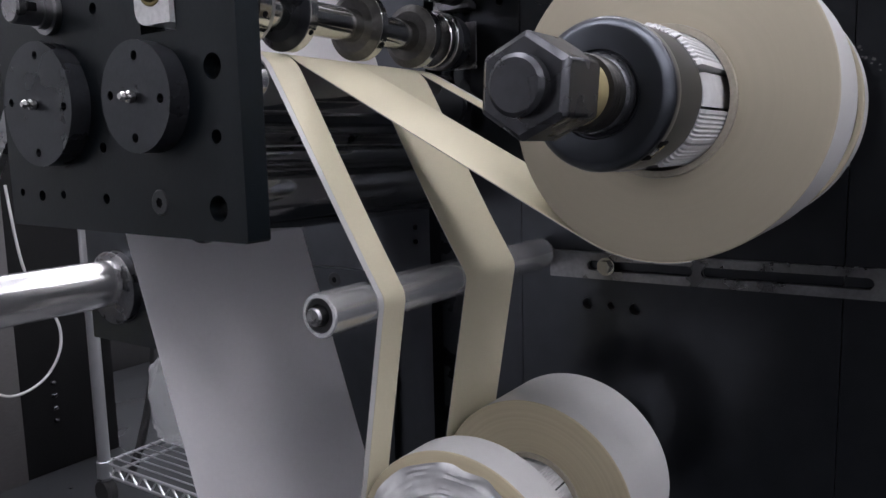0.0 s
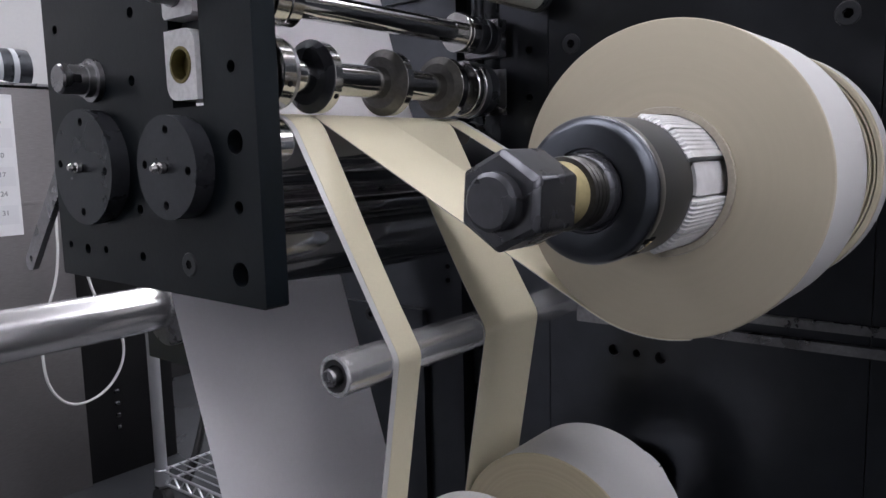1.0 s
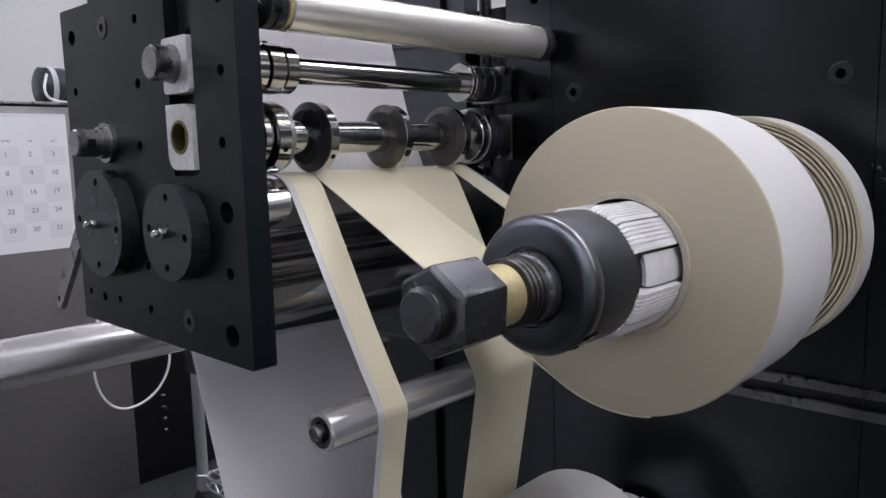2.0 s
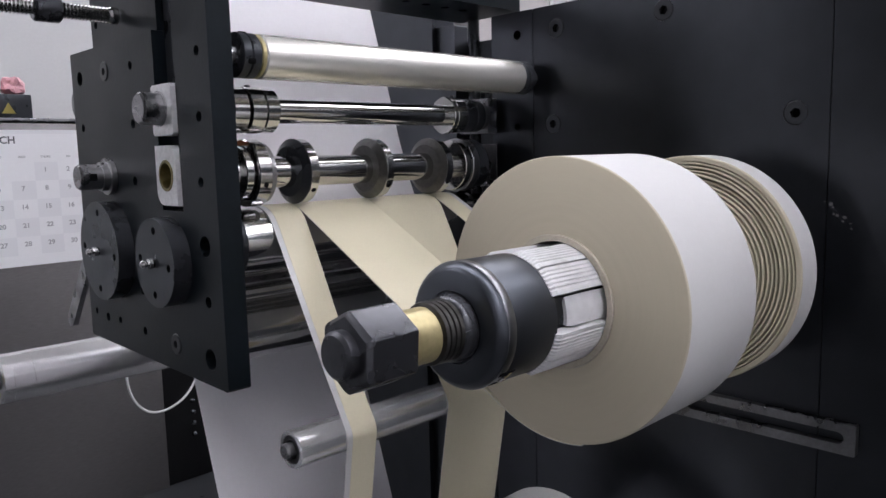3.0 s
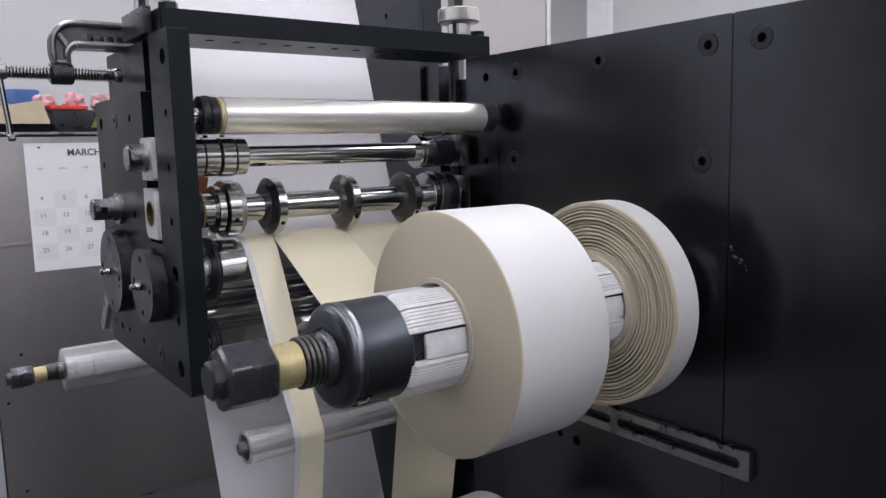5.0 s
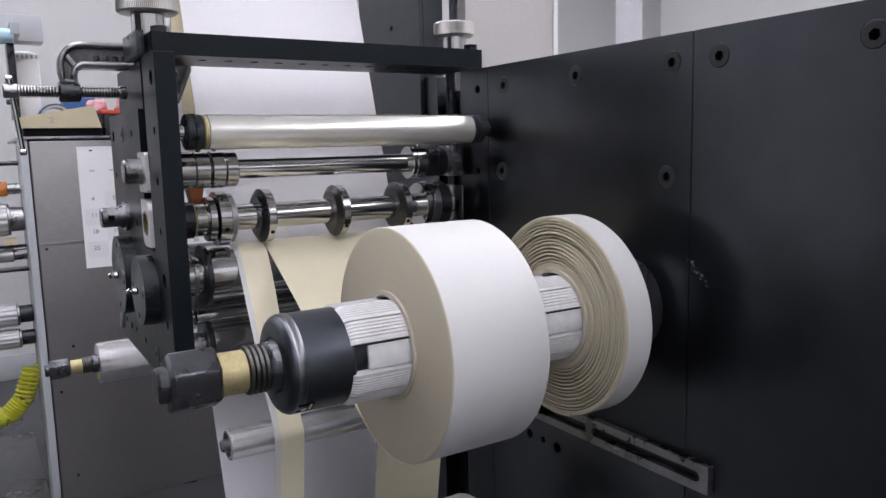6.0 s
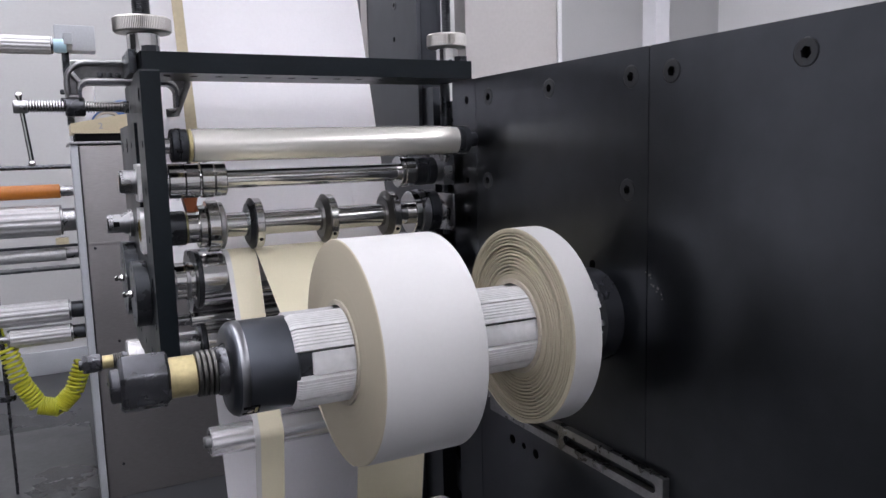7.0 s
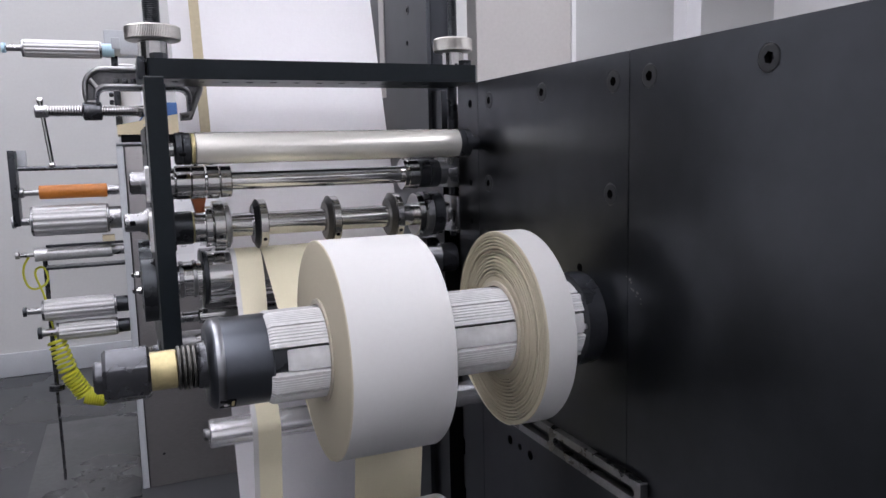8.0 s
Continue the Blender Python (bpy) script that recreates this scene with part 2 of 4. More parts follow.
def chamfered(y0, y1, z0, z1, c=0.0012):
    return [(y0 + c, z0), (y1 - c, z0), (y1, z0 + c), (y1, z1 - c), (y1 - c, z1), (y0 + c, z1), (y0, z1 - c), (y0, z0 + c)]


def ribbon(path, x0, x1, t=0.00035, drift=(0, 0)):
    """A strip of paper of thickness t along the path of (y, z), between x0 and x1; its two edges drift sideways on the way."""
    bm = bmesh.new()
    rows = []
    n = len(path)
    start0, start1 = x0, x1
    gone = [0.0]
    for a, b in zip(path, path[1:]):
        gone.append(gone[-1] + math.hypot(b[0] - a[0], b[1] - a[1]))
    for i, (y, z) in enumerate(path):
        w = min(1.0, max(0.0, (gone[i] - 0.04) / 0.17))
        w = w * w * (3 - 2 * w)
        x0, x1 = start0 + drift[0] * w, start1 + drift[1] * w
        a, b = path[max(0, i - 1)], path[min(n - 1, i + 1)]
        dy, dz = b[0] - a[0], b[1] - a[1]
        k = math.hypot(dy, dz) or 1
        ny, nz = -dz / k * t / 2, dy / k * t / 2
        rows.append([bm.verts.new(p) for p in ((x0, y + ny, z + nz), (x1, y + ny, z + nz), (x1, y - ny, z - nz), (x0, y - ny, z - nz))])
    for a, b in zip(rows, rows[1:]):
        for i in range(4):
            bm.faces.new((a[i], a[(i + 1) % 4], b[(i + 1) % 4], b[i]))
    bm.faces.new(rows[0])
    bm.faces.new(rows[-1])
    return bm


def arc(cy, cz, r, a0, a1, n=12):
    return [(cy + r * math.cos(radians(a0 + (a1 - a0) * i / n)), cz + r * math.sin(radians(a0 + (a1 - a0) * i / n))) for i in range(n + 1)]


def sweep(points, r, seg=10, bm=None, rounds=3):
    """A cable along points, smoothed."""
    pts = [Vector(p) for p in points]
    for _ in range(rounds):
        out = [pts[0]]
        for a, b in zip(pts, pts[1:]):
            out += [a.lerp(b, 0.25), a.lerp(b, 0.75)]
        pts = out + [pts[-1]]
    bm = bm or bmesh.new()
    rows = []
    up = Vector((0.31, 0.2, 0.93))
    for i, p in enumerate(pts):
        d = (pts[min(i + 1, len(pts) - 1)] - pts[max(i - 1, 0)]).normalized()
        s = d.cross(up)
        if s.length < 1e-3:
            s = d.cross(Vector((1, 0, 0)))
        s.normalize()
        u = s.cross(d).normalized()
        up = u
        rows.append([bm.verts.new(p + r * (math.cos(math.tau * k / seg) * s + math.sin(math.tau * k / seg) * u)) for k in range(seg)])
    for a, b in zip(rows, rows[1:]):
        for k in range(seg):
            bm.faces.new((a[k], b[k], b[(k + 1) % seg], a[(k + 1) % seg]))
    bm.faces.new(rows[0])
    bm.faces.new(rows[-1])
    return bm


def hexagon(y, z, r, turn=0):
    return [(y + r * math.cos(radians(60 * i + turn)), z + r * math.sin(radians(60 * i + turn))) for i in range(6)]


def screw_mesh(r, socket, mat, proud=0.0012, sink=0.0):
    """A flat socket screw head that faces -x, its socket sunk into a bore of the plate."""
    bm = slab(circle(0, 0, r - 0.0012, 28), [hexagon(0, 0, socket, 15)], -proud, 0.002 + sink, depth=sink or proud * 0.85)
    lathe([(-proud, r - 0.0012), (-proud * 0.9, r - 0.0008), (0.0001, r)], 0, 0, 28, bm)
    me = finish(bm)
    me.materials.append(mat)
    me.materials.append(hole_black)
    for p in me.polygons:
        if p.center.x > -proud * 0.9 and Vector((p.center.y, p.center.z)).length < socket * 1.02:
            p.material_index = 1
    return me


def bored_socket_mesh(r, mat):
    """A cap screw sunk in a bore: a steel head with a hex socket."""
    bm = slab(circle(0, 0, r, 24), [hexagon(0, 0, r * 0.5, 0)], 0, 0.004, depth=0.003)
    me = finish(bm)
    me.materials.append(mat)
    return me


# ---- the room ----
X0, X1, Y0, Y1, ZC = -2.6, 3.3, -2.9, 3.05, 3.0
structure("floor", box(X0, X1, Y0, Y1, FLOOR - 0.1, FLOOR), floor_mat, "grey glossy epoxy workshop floor", "floor")
structure("ceiling", box(X0, X1, Y0, Y1, ZC, ZC + 0.1), white_ceiling, "white workshop ceiling", "ceiling")
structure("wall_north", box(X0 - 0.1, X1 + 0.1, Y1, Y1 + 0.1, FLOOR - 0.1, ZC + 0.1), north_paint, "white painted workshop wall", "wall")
# South wall is out of view, kept near and bright to light the machine.
structure("wall_south", box(X0 - 0.1, X1 + 0.1, Y0 - 0.1, Y0, FLOOR - 0.1, ZC + 0.1), bounce_wall, "white painted workshop wall", "wall")
# Unseen west side, split into tones that shape reflections and bounced light.
structure("wall_west", box(X0 - 0.1, X0, 1.15, Y1, FLOOR - 0.1, ZC + 0.1), white_wall, "white painted workshop wall", "wall")
structure("unseen_dark_wall", box(X0 - 0.1, X0, -1.0, 1.15, FLOOR - 0.1, ZC + 0.1), shade_wall, "unseen dark wall added to darken the black plate's reflection", "wall")
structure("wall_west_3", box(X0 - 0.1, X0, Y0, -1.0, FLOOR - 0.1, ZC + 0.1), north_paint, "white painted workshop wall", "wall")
structure("wall_east", box(X1, X1 + 0.1, Y0, Y1, FLOOR - 0.1, ZC + 0.1), white_wall, "white painted workshop wall", "wall")
structure("baseboard", box(X0, X1, Y1 - 0.015, Y1 - 0.001, FLOOR + 0.001, FLOOR + 0.10, 0.003), grey_paint, "grey skirting along the white wall", "baseboard")

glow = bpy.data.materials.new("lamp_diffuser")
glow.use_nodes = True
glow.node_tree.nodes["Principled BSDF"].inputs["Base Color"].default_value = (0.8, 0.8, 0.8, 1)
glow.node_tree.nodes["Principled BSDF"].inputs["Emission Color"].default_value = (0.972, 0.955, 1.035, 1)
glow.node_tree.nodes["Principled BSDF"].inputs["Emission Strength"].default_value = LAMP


# Unseen panels, added and spaced until the light on the machine fits.
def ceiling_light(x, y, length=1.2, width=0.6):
    lamp = thing("ceiling_light", (x, y, ZC - 0.03), "unseen ceiling light panel added to light the machine", "lamp", "ceiling lights")
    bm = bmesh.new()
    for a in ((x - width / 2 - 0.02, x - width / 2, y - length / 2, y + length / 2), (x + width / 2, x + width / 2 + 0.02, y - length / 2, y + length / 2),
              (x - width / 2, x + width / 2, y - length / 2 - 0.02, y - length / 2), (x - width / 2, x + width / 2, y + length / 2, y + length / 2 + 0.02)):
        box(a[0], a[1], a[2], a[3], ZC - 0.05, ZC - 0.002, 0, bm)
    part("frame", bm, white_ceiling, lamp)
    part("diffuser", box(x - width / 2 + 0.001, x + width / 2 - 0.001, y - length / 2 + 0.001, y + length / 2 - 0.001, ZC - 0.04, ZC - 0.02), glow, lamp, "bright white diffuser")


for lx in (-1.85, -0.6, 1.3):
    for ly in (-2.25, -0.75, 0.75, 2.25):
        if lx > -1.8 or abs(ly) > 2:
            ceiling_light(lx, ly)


def zslab(outline, holes, z0, z1, depth=None):
    """A plate of outline (x, y) with its face at z0."""
    bm = slab(outline, holes, z0, z1, depth)
    for v in bm.verts:
        v.co = Vector((v.co.y, v.co.z, v.co.x))
    return bm


def yslab(outline, holes, y0, y1, depth=None):
    """A plate of outline (x, z) with its face at y0."""
    bm = slab(outline, holes, y0, y1, depth)
    for v in bm.verts:
        v.co = Vector((v.co.y, v.co.x, v.co.z))
    return bm


# ---- the machine's back wall of black plates ----
frame_wall = thing("machine_frame", (0, 0.1, FLOOR), "tall black steel side frame of a paper slitting machine", "machine frame")
flat_screw = screw_mesh(0.0088, 0.0040, screw_black, 0.0003, 0.005)
SCREWS = ((0.2675, 1.326), (0.1570, 1.326), (0.0448, 1.326), (0.0, 1.326), (-0.1135, 1.326), (-0.30, 1.326), (0.0482, 1.236), (0.2715, 1.238), (-0.1135, 0.72), (0.0475, 0.80), (0.2755, 0.80))
bores = [circle(sy, sz, 0.0091, 32) for sy, sz in SCREWS if sy > 0.03]
bores_near = [circle(sy, sz, 0.0091, 32) for sy, sz in SCREWS if sy < 0.02]
small_hole = 0.0042
BACK = 0.022
part("panel", slab(chamfered(0.0242, 0.2946, FLOOR, 1.3475), [circle(0.093, 1.169, small_hole), circle(0.2285, 0.962, 0.0052), circle(0.2065, 0.962, 0.0036), circle(0.1845, 0.961, 0.0052)] + bores, 0, BACK, 0.012), black_plate, frame_wall)
part("panel", slab(chamfered(-0.95, 0.0234, FLOOR, 1.3475), bores_near, 0, BACK, 0.012), black_plate, frame_wall)
part("panel", slab(chamfered(0.2953, 0.3480, FLOOR, 1.3475), [circle(0.3145, 1.3255, 0.0046), circle(0.3155, 1.237, 0.0036), circle(0.3155, 1.193, 0.0036)], 0, BACK, 0.012), black_plate, frame_wall)
part("back_panel", box(0.024, 0.06, -0.95, 0.60, FLOOR, 1.33), black_part, frame_wall)
for sy, sz in SCREWS:
    placed("screw", flat_screw, (0, sy, sz), frame_wall)
# scuffs left by a knock beside the seam
for i in range(9):
    a, b = 0.024 - 0.0022 * i + random.uniform(-0.002, 0.002), 1.170 - 0.0022 * i + random.uniform(-0.002, 0.002)
    s = random.uniform(0.0005, 0.0012)
    part("scuff", slab([(a + s * random.uniform(0.6, 1.6) * math.cos(k * 1.05), b + s * random.uniform(0.5, 1.3) * math.sin(k * 1.05)) for k in range(6)], [], -0.00025, 0.0005), scuff_grey, frame_wall, "grey scuff in the black finish")
part("far_plate", slab(chamfered(0.402, 0.640, FLOOR, 1.3475), [circle(0.42, 1.009, 0.003), circle(0.42, 1.024, 0.003)], 0.002, BACK, 0.012), black_plate, frame_wall)
part("lower_plate", slab(chamfered(0.45, 0.60, FLOOR, 0.975), [], -0.006, 0.0015, 0.003), black_plate, frame_wall)
placed("screw", screw_mesh(0.0088, 0.0036, screw_black, 0.0009), (-0.006, 0.527, 0.962), frame_wall)
part("upright", slab(chamfered(0.430, 0.655, 1.30, 1.95), [circle(0.499, 1.416, 0.0036)], -0.004, 0.0015, 0.003), black_plate, frame_wall)
part("upright", box(0.002, 0.03, 0.43, 0.575, 1.348, 1.95, 0.001), black_plate, frame_wall)

# A thin pale strip runs down the face of the upright.
part("pale_strip", box(-0.0056, -0.0041, 0.590, 0.611, 1.352, 1.95, 0.0004), pale_steel, frame_wall, "pale strip down the upright")
plate_screw = screw_mesh(0.0062, 0.0030, nut_steel, 0.0008)
for sy, sz in ((0.543, 1.327), (0.501, 1.326), (0.455, 1.327)):
    placed("screw", plate_screw, (0.002, sy, sz), frame_wall)
for sy, sz in ((0.495, 1.458), (0.497, 1.56)):
    placed("screw", plate_screw, (-0.004, sy, sz), frame_wall)

# slotted bar
slot_bar = thing("slotted_bar", (-0.006, 0.13, 0.988), "worn steel adjusting bar with two long slots", "bar")


def slot_loop(y0, y1, z, r, n=8):
    return arc(y1 - r, z, r, -90, 90, n) + arc(y0 + r, z, r, 90, 270, n)


part("bar", slab(chamfered(-0.0045, 0.262, 0.9885, 1.0120, 0.001), [slot_loop(0.134, 0.226, 1.0005, 0.0045), slot_loop(0.0035, 0.127, 1.0005, 0.0045)], -0.0075, -0.0005), dull_steel, slot_bar)
bm = rod(-0.0125, -0.0005, 0.0034, 0.208, 1.0005)
lathe([(-0.0098, 0.0034), (-0.0098, 0.008), (-0.0077, 0.008), (-0.0077, 0.0034)], 0.208, 1.0005, 32, bm)
part("bolt", bm, steel, slot_bar, "small steel bolt with a washer")
part("bolt_head", slab(hexagon(0.208, 1.0005, 0.0058), [], -0.0145, -0.0100), steel, slot_bar)

slot_bar.location.z -= 0.002

# ---- the bearing plate that carries the near ends of the shafts ----
FX, FB = -0.341, -0.3238
near_plate = thing("bearing_plate", (-0.335, 0.41, 1.055), "thick black steel bearing plate with bores and bolted covers", "machine plate")
holes = [circle(y, z, r) for y, z, r in (
    (0.519, 1.284, 0.0062), (0.520, 1.242, 0.0036), (0.412, 1.285, 0.0036), (0.414, 1.241, 0.0038), (0.418, 1.197, 0.0038), (0.419, 1.110, 0.0036),
    (0.303, 1.328, 0.0066), (0.304, 1.284, 0.0036), (0.306, 1.241, 0.0038), (0.309, 1.197, 0.0038), (0.309, 1.153, 0.0075), (0.309, 1.114, 0.0042), (0.311, 1.073, 0.0078),
    (0.420, 1.077, 0.0036), (0.470, 1.079, 0.0030), (0.497, 1.078, 0.0040), (0.523, 1.080, 0.0030))]
c = 0.0015
outline = [(0.288 + c, 1.0535), (0.538 - c, 1.0565), (0.538, 1.0565 + c), (0.538, 1.306 - c), (0.538 - c, 1.306), (0.371, 1.306), (0.371, 1.176), (0.338, 1.176),
           (0.338, 1.349 - c), (0.338 - c, 1.349), (0.288 + c, 1.349), (0.288, 1.349 - c), (0.288, 1.0535 + c)]
part("plate", slab(outline, holes, FX, FB, 0.013), dark_plate, near_plate)
part("upper_plate", slab(chamfered(0.372, 0.497, 1.3065, 1.349), [circle(0.487, 1.325, 0.0034), circle(0.447, 1.325, 0.0034)], FX + 0.005, FB, 0.01), dark_plate, near_plate)
for sy, sz in ((0.364, 1.0755), (0.463, 1.285)):
    placed("screw", screw_mesh(0.0082, 0.0032, screw_black, 0.0009), (FX, sy, sz), near_plate)
bore_screw = bored_socket_mesh(0.0068, steel)
for sy, sz in ((0.309, 1.1505), (0.311, 1.0705)):
    placed("cap_screw", bore_screw, (FX + 0.008, sy, sz), near_plate, "bright steel cap screw down in its bore")
part("slot_guide", box(FX + 0.010, FB + 0.004, 0.3382, 0.3708, 1.18, 1.346), black_part, near_plate)


def cover(y, z, r):
    d = part("cover", slab(circle(y, z, r, 64), [circle(y + (r - 0.009) * math.cos(radians(a)), z + (r - 0.009) * math.sin(radians(a)), 0.0030, 14) for a in (5, 95, 185, 275)], FX - 0.0135, FX - 0.0002, 0.006), black_part, near_plate, "round black bearing cover")
    NX = FX + 0.0035
    n = lathe([(NX - 0.027, 0), (NX - 0.027, 0.0018), (NX - 0.0250, 0.0032), (NX - 0.0232, 0.0020), (NX - 0.0222, 0.0020), (NX - 0.0214, 0.0036), (NX - 0.0186, 0.0038), (NX - 0.0172, 0.0030), (NX - 0.0172, 0)], y, z, 20)
    part("grease_nipple", n, steel, d, "small bright grease nipple")


cover(0.4690, 1.1395, 0.0408)
cover(0.3625, 1.1385, 0.0328)


def bearing_block(x0, x1, y0, y1, z0, z1, bore):
    """A zinc-plated block with two rounded corners and a bronze bush."""
    r = 0.010
    pts = [(y0, z0), *arc(y1 - r, z0 + r, r, -90, 0, 6), (y1, z1), *arc(y0 + r, z1 - r, r, 90, 180, 6)]
    yc, zc = (y0 + y1) / 2, (z0 + z1) / 2
    b = part("bearing_block", slab(pts, [circle(yc, zc, bore, 32)], x0, x1), zinc, near_plate, "pale zinc sliding bearing block")
    part("bush", pipe(x0 - 0.0005, x1, bore - 0.0002, bore - 0.0022, yc, zc, 0.0003), bronze, b, "oily bronze bush")
    part("bore_end", rod(x0 + 0.008, x1, bore - 0.0024, yc, zc), bronze, b)


bearing_block(FX - 0.0035, FB, 0.3385, 0.3705, 1.180, 1.223, 0.0115)
part("bearing_block", slab(chamfered(0.3385, 0.3705, 1.230, 1.266, 0.002), [], FX - 0.0035, FB), zinc, near_plate, "pale zinc sliding bearing block")
bm = lathe([(FX - 0.019, 0), (FX - 0.019, 0.0098), (FX - 0.0175, 0.0113), (FX - 0.005, 0.0113), (FX - 0.005, 0.0125), (FX - 0.0036, 0.0125)], 0.358, 1.249, 40)
part("shaft_end", bm, dull_steel, near_plate, "turned steel shaft end")
bm = lathe([(FX - 0.0265, 0), (FX - 0.0265, 0.0090), (FX - 0.0250, 0.0102), (FX - 0.009, 0.0102), (FX - 0.009, 0.0118), (FX - 0.004, 0.0118), (FX - 0.004, 0.0152), (FX - 0.0002, 0.0152)], 0.467, 1.2005, 40)
knob_end = part("shaft_end", bm, dull_steel, near_plate, "turned steel shaft end with a cross hole")
part("cross_hole", box(FX - 0.0205, FX - 0.0145, 0.4555, 0.4585, 1.1977, 1.2033, 0.001), hole_black, knob_end)

# ---- the cross bar and the adjusting knobs ----
bar = thing("cross_bar", (-0.16, 0.36, 1.3495), "black steel cross bar with a row of bored holes underneath", "machine bar")
bar_holes = [circle(-0.31 + 0.0245 * i, 0.348, 0.0042, 16) for i in range(12)]
part("bar", zslab(chamfered(-0.336, 0.010, 0.318, 0.400, 0.0012), bar_holes, 1.3492, 1.3685, 0.01), dark_plate, bar)
part("end_block", box(-0.3445, -0.3375, 0.335, 0.40, 1.3500, 1.372, 0.001), black_part, bar)
for bx, by in ((0.002, 0.330), (-0.325, 0.330)):
    part("bolt_head", zslab([(bx + 0.008 * math.cos(radians(60 * i)), by + 0.008 * math.sin(radians(60 * i))) for i in range(6)], [], 1.3687, 1.3745), black_part, bar)


def adjusting_knob(x, y, r, neck, z0, z1, rod_r):
    k = thing("adjusting_knob", (x, y, 1.371), "knurled steel adjusting knob on a dark threaded rod", "knob", "adjusting knobs")
    part("neck", zrod(x, y, 1.3687, z0 - 0.0002, neck), steel, k)
    bm = bmesh.new()
    n = 200
    rings = []
    for z, base, tooth in ((z0, r - 0.002, 0), (z0 + 0.0015, r, 1), (z1 - 0.0015, r, 1), (z1, r - 0.002, 0)):
        rings.append([bm.verts.new((x + (base - (0.0005 if tooth and i % 2 else 0)) * math.cos(math.tau * i / n), y + (base - (0.0005 if tooth and i % 2 else 0)) * math.sin(math.tau * i / n), z)) for i in range(n)])
    for a, b in zip(rings, rings[1:]):
        for i in range(n):
            bm.faces.new((a[i], a[(i + 1) % n], b[(i + 1) % n], b[i]))
    bm.faces.new(rings[0])
    bm.faces.new(rings[-1])
    part("knob", bm, knurl, k, angle=20)
    prof = [(1.40, 0)]
    z = z1 - 0.002
    while z < 1.78:
        prof += [(z, rod_r - 0.0007), (z + 0.0009, rod_r)]
        z += 0.0018
    prof.append((z, 0))
    part("threaded_rod", zrod(x, y, 0, 0, 0, seg=24, profile=prof), black_part, k, "dark threaded rod")


adjusting_knob(-0.327, 0.366, 0.0268, 0.0150, 1.3905, 1.4050, 0.0085)
adjusting_knob(0.0, 0.359, 0.0228, 0.0125, 1.3870, 1.4025, 0.0055)
lead = thing("lead_screw", (0.003, 0.376, 1.17), "dark threaded lead screw in the frame slot", "screw")
part("rod", zrod(0.006, 0.378, 1.17, 1.349, 0.006), black_part, lead)

# ---- rollers and shafts ----
CY, CZ, CR = 0.369, 1.1455, 0.0280          # slitting roller
KY, KZ = 0.357, 1.201                      # knife shaft
IY, IZ, IR = 0.270, 1.0075, 0.0138         # idler
RY, RZ = 0.0905, 1.1253                    # upper rewind shaft
LY, LZ = 0.204, 0.845                      # lower rewind shaft

idler = thing("idler_roller", (-0.15, IY, IZ - IR), "polished aluminium idler roller with a sealed bearing end", "roller")
part("tube", pipe(-0.306, -0.012, IR, IR - 0.003, IY, IZ, 0.0008), idler_alu, idler)
part("seal", lathe([(-0.3045, IR - 0.0032), (-0.3052, IR - 0.0036), (-0.3052, 0.0072), (-0.303, 0.0068), (-0.303, 0)], IY, IZ, 40), rubber, idler, "black bearing seal")
part("axle", lathe([(-0.3115, 0), (-0.3115, 0.0048), (-0.3100, 0.0058), (-0.303, 0.0058)], IY, IZ, 28), dull_steel, idler)
part("axle", rod(-0.012, -0.0005, 0.009, IY, IZ), dull_steel, idler)

top_roller = thing("guide_roller", (-0.16, 0.297, 1.267), "satin aluminium guide roller with black clamp collars", "roller")
part("tube", rod(-0.300, -0.0250, 0.0153, 0.297, 1.282, 0.001), satin, top_roller)
part("ring", rod(-0.3036, -0.3002, 0.0150, 0.297, 1.282), brass, top_roller, "thin brass ring")
col = lathe([(-0.3185, 0.006), (-0.3185, 0.0135), (-0.3175, 0.0152), (-0.3120, 0.0152), (-0.3115, 0.0140), (-0.3105, 0.0152), (-0.3047, 0.0152), (-0.3038, 0.0140), (-0.3038, 0.006)], 0.297, 1.282, 48)
collar = part("collar", col, black_part, top_roller, "black split clamp collar")
for a in (100, 200, 320):
    part("bore", rod(-0.3150, -0.3090, 0.0026, 0.297 + 0.0133 * math.cos(radians(a)), 1.282 + 0.0133 * math.sin(radians(a)), seg=14), hole_black, collar)
part("collar", lathe([(-0.0247, 0.006), (-0.0247, 0.0140), (-0.0237, 0.0152), (-0.0195, 0.0152), (-0.0190, 0.0140), (-0.0180, 0.0152), (-0.0125, 0.0152), (-0.0115, 0.006)], 0.297, 1.282, 48), black_part, top_roller, "black split clamp collar")
part("axle", rod(-0.3240, -0.3187, 0.007, 0.297, 1.282), steel, top_roller)
part("axle", rod(-0.0113, -0.0003, 0.008, 0.297, 1.282), black_part, top_roller)

anvil = thing("pressure_shaft", (-0.16, 0.345, 1.238), "polished steel pressure shaft with bearing collars", "shaft")
part("shaft", rod(-0.324, -0.008, 0.0098, 0.345, 1.2485), chrome, anvil)


def ring(x0, x1, r, y, z, parent, mat, name="ring", inner=0.0095, hole=None):
    p = part(name, pipe(x0, x1, r, inner, y, z, 0.0007), mat, parent)
    if hole is not None:
        cx = (x0 + x1) / 2
        bm = bmesh.new()
        lathe([(-0.0008, 0), (-0.0008, 0.0021), (0.0008, 0.0021), (0.0008, 0)], 0, 0, 14, bm)
        a = radians(hole)
        for v in bm.verts:
            d, p1, p2 = v.co
            rr = r - 0.0006 + d
            v.co = Vector((cx + p1, y + rr * math.cos(a) - p2 * math.sin(a), z + rr * math.sin(a) + p2 * math.cos(a)))
        part("set_screw", bm, hole_black, p)
    return p


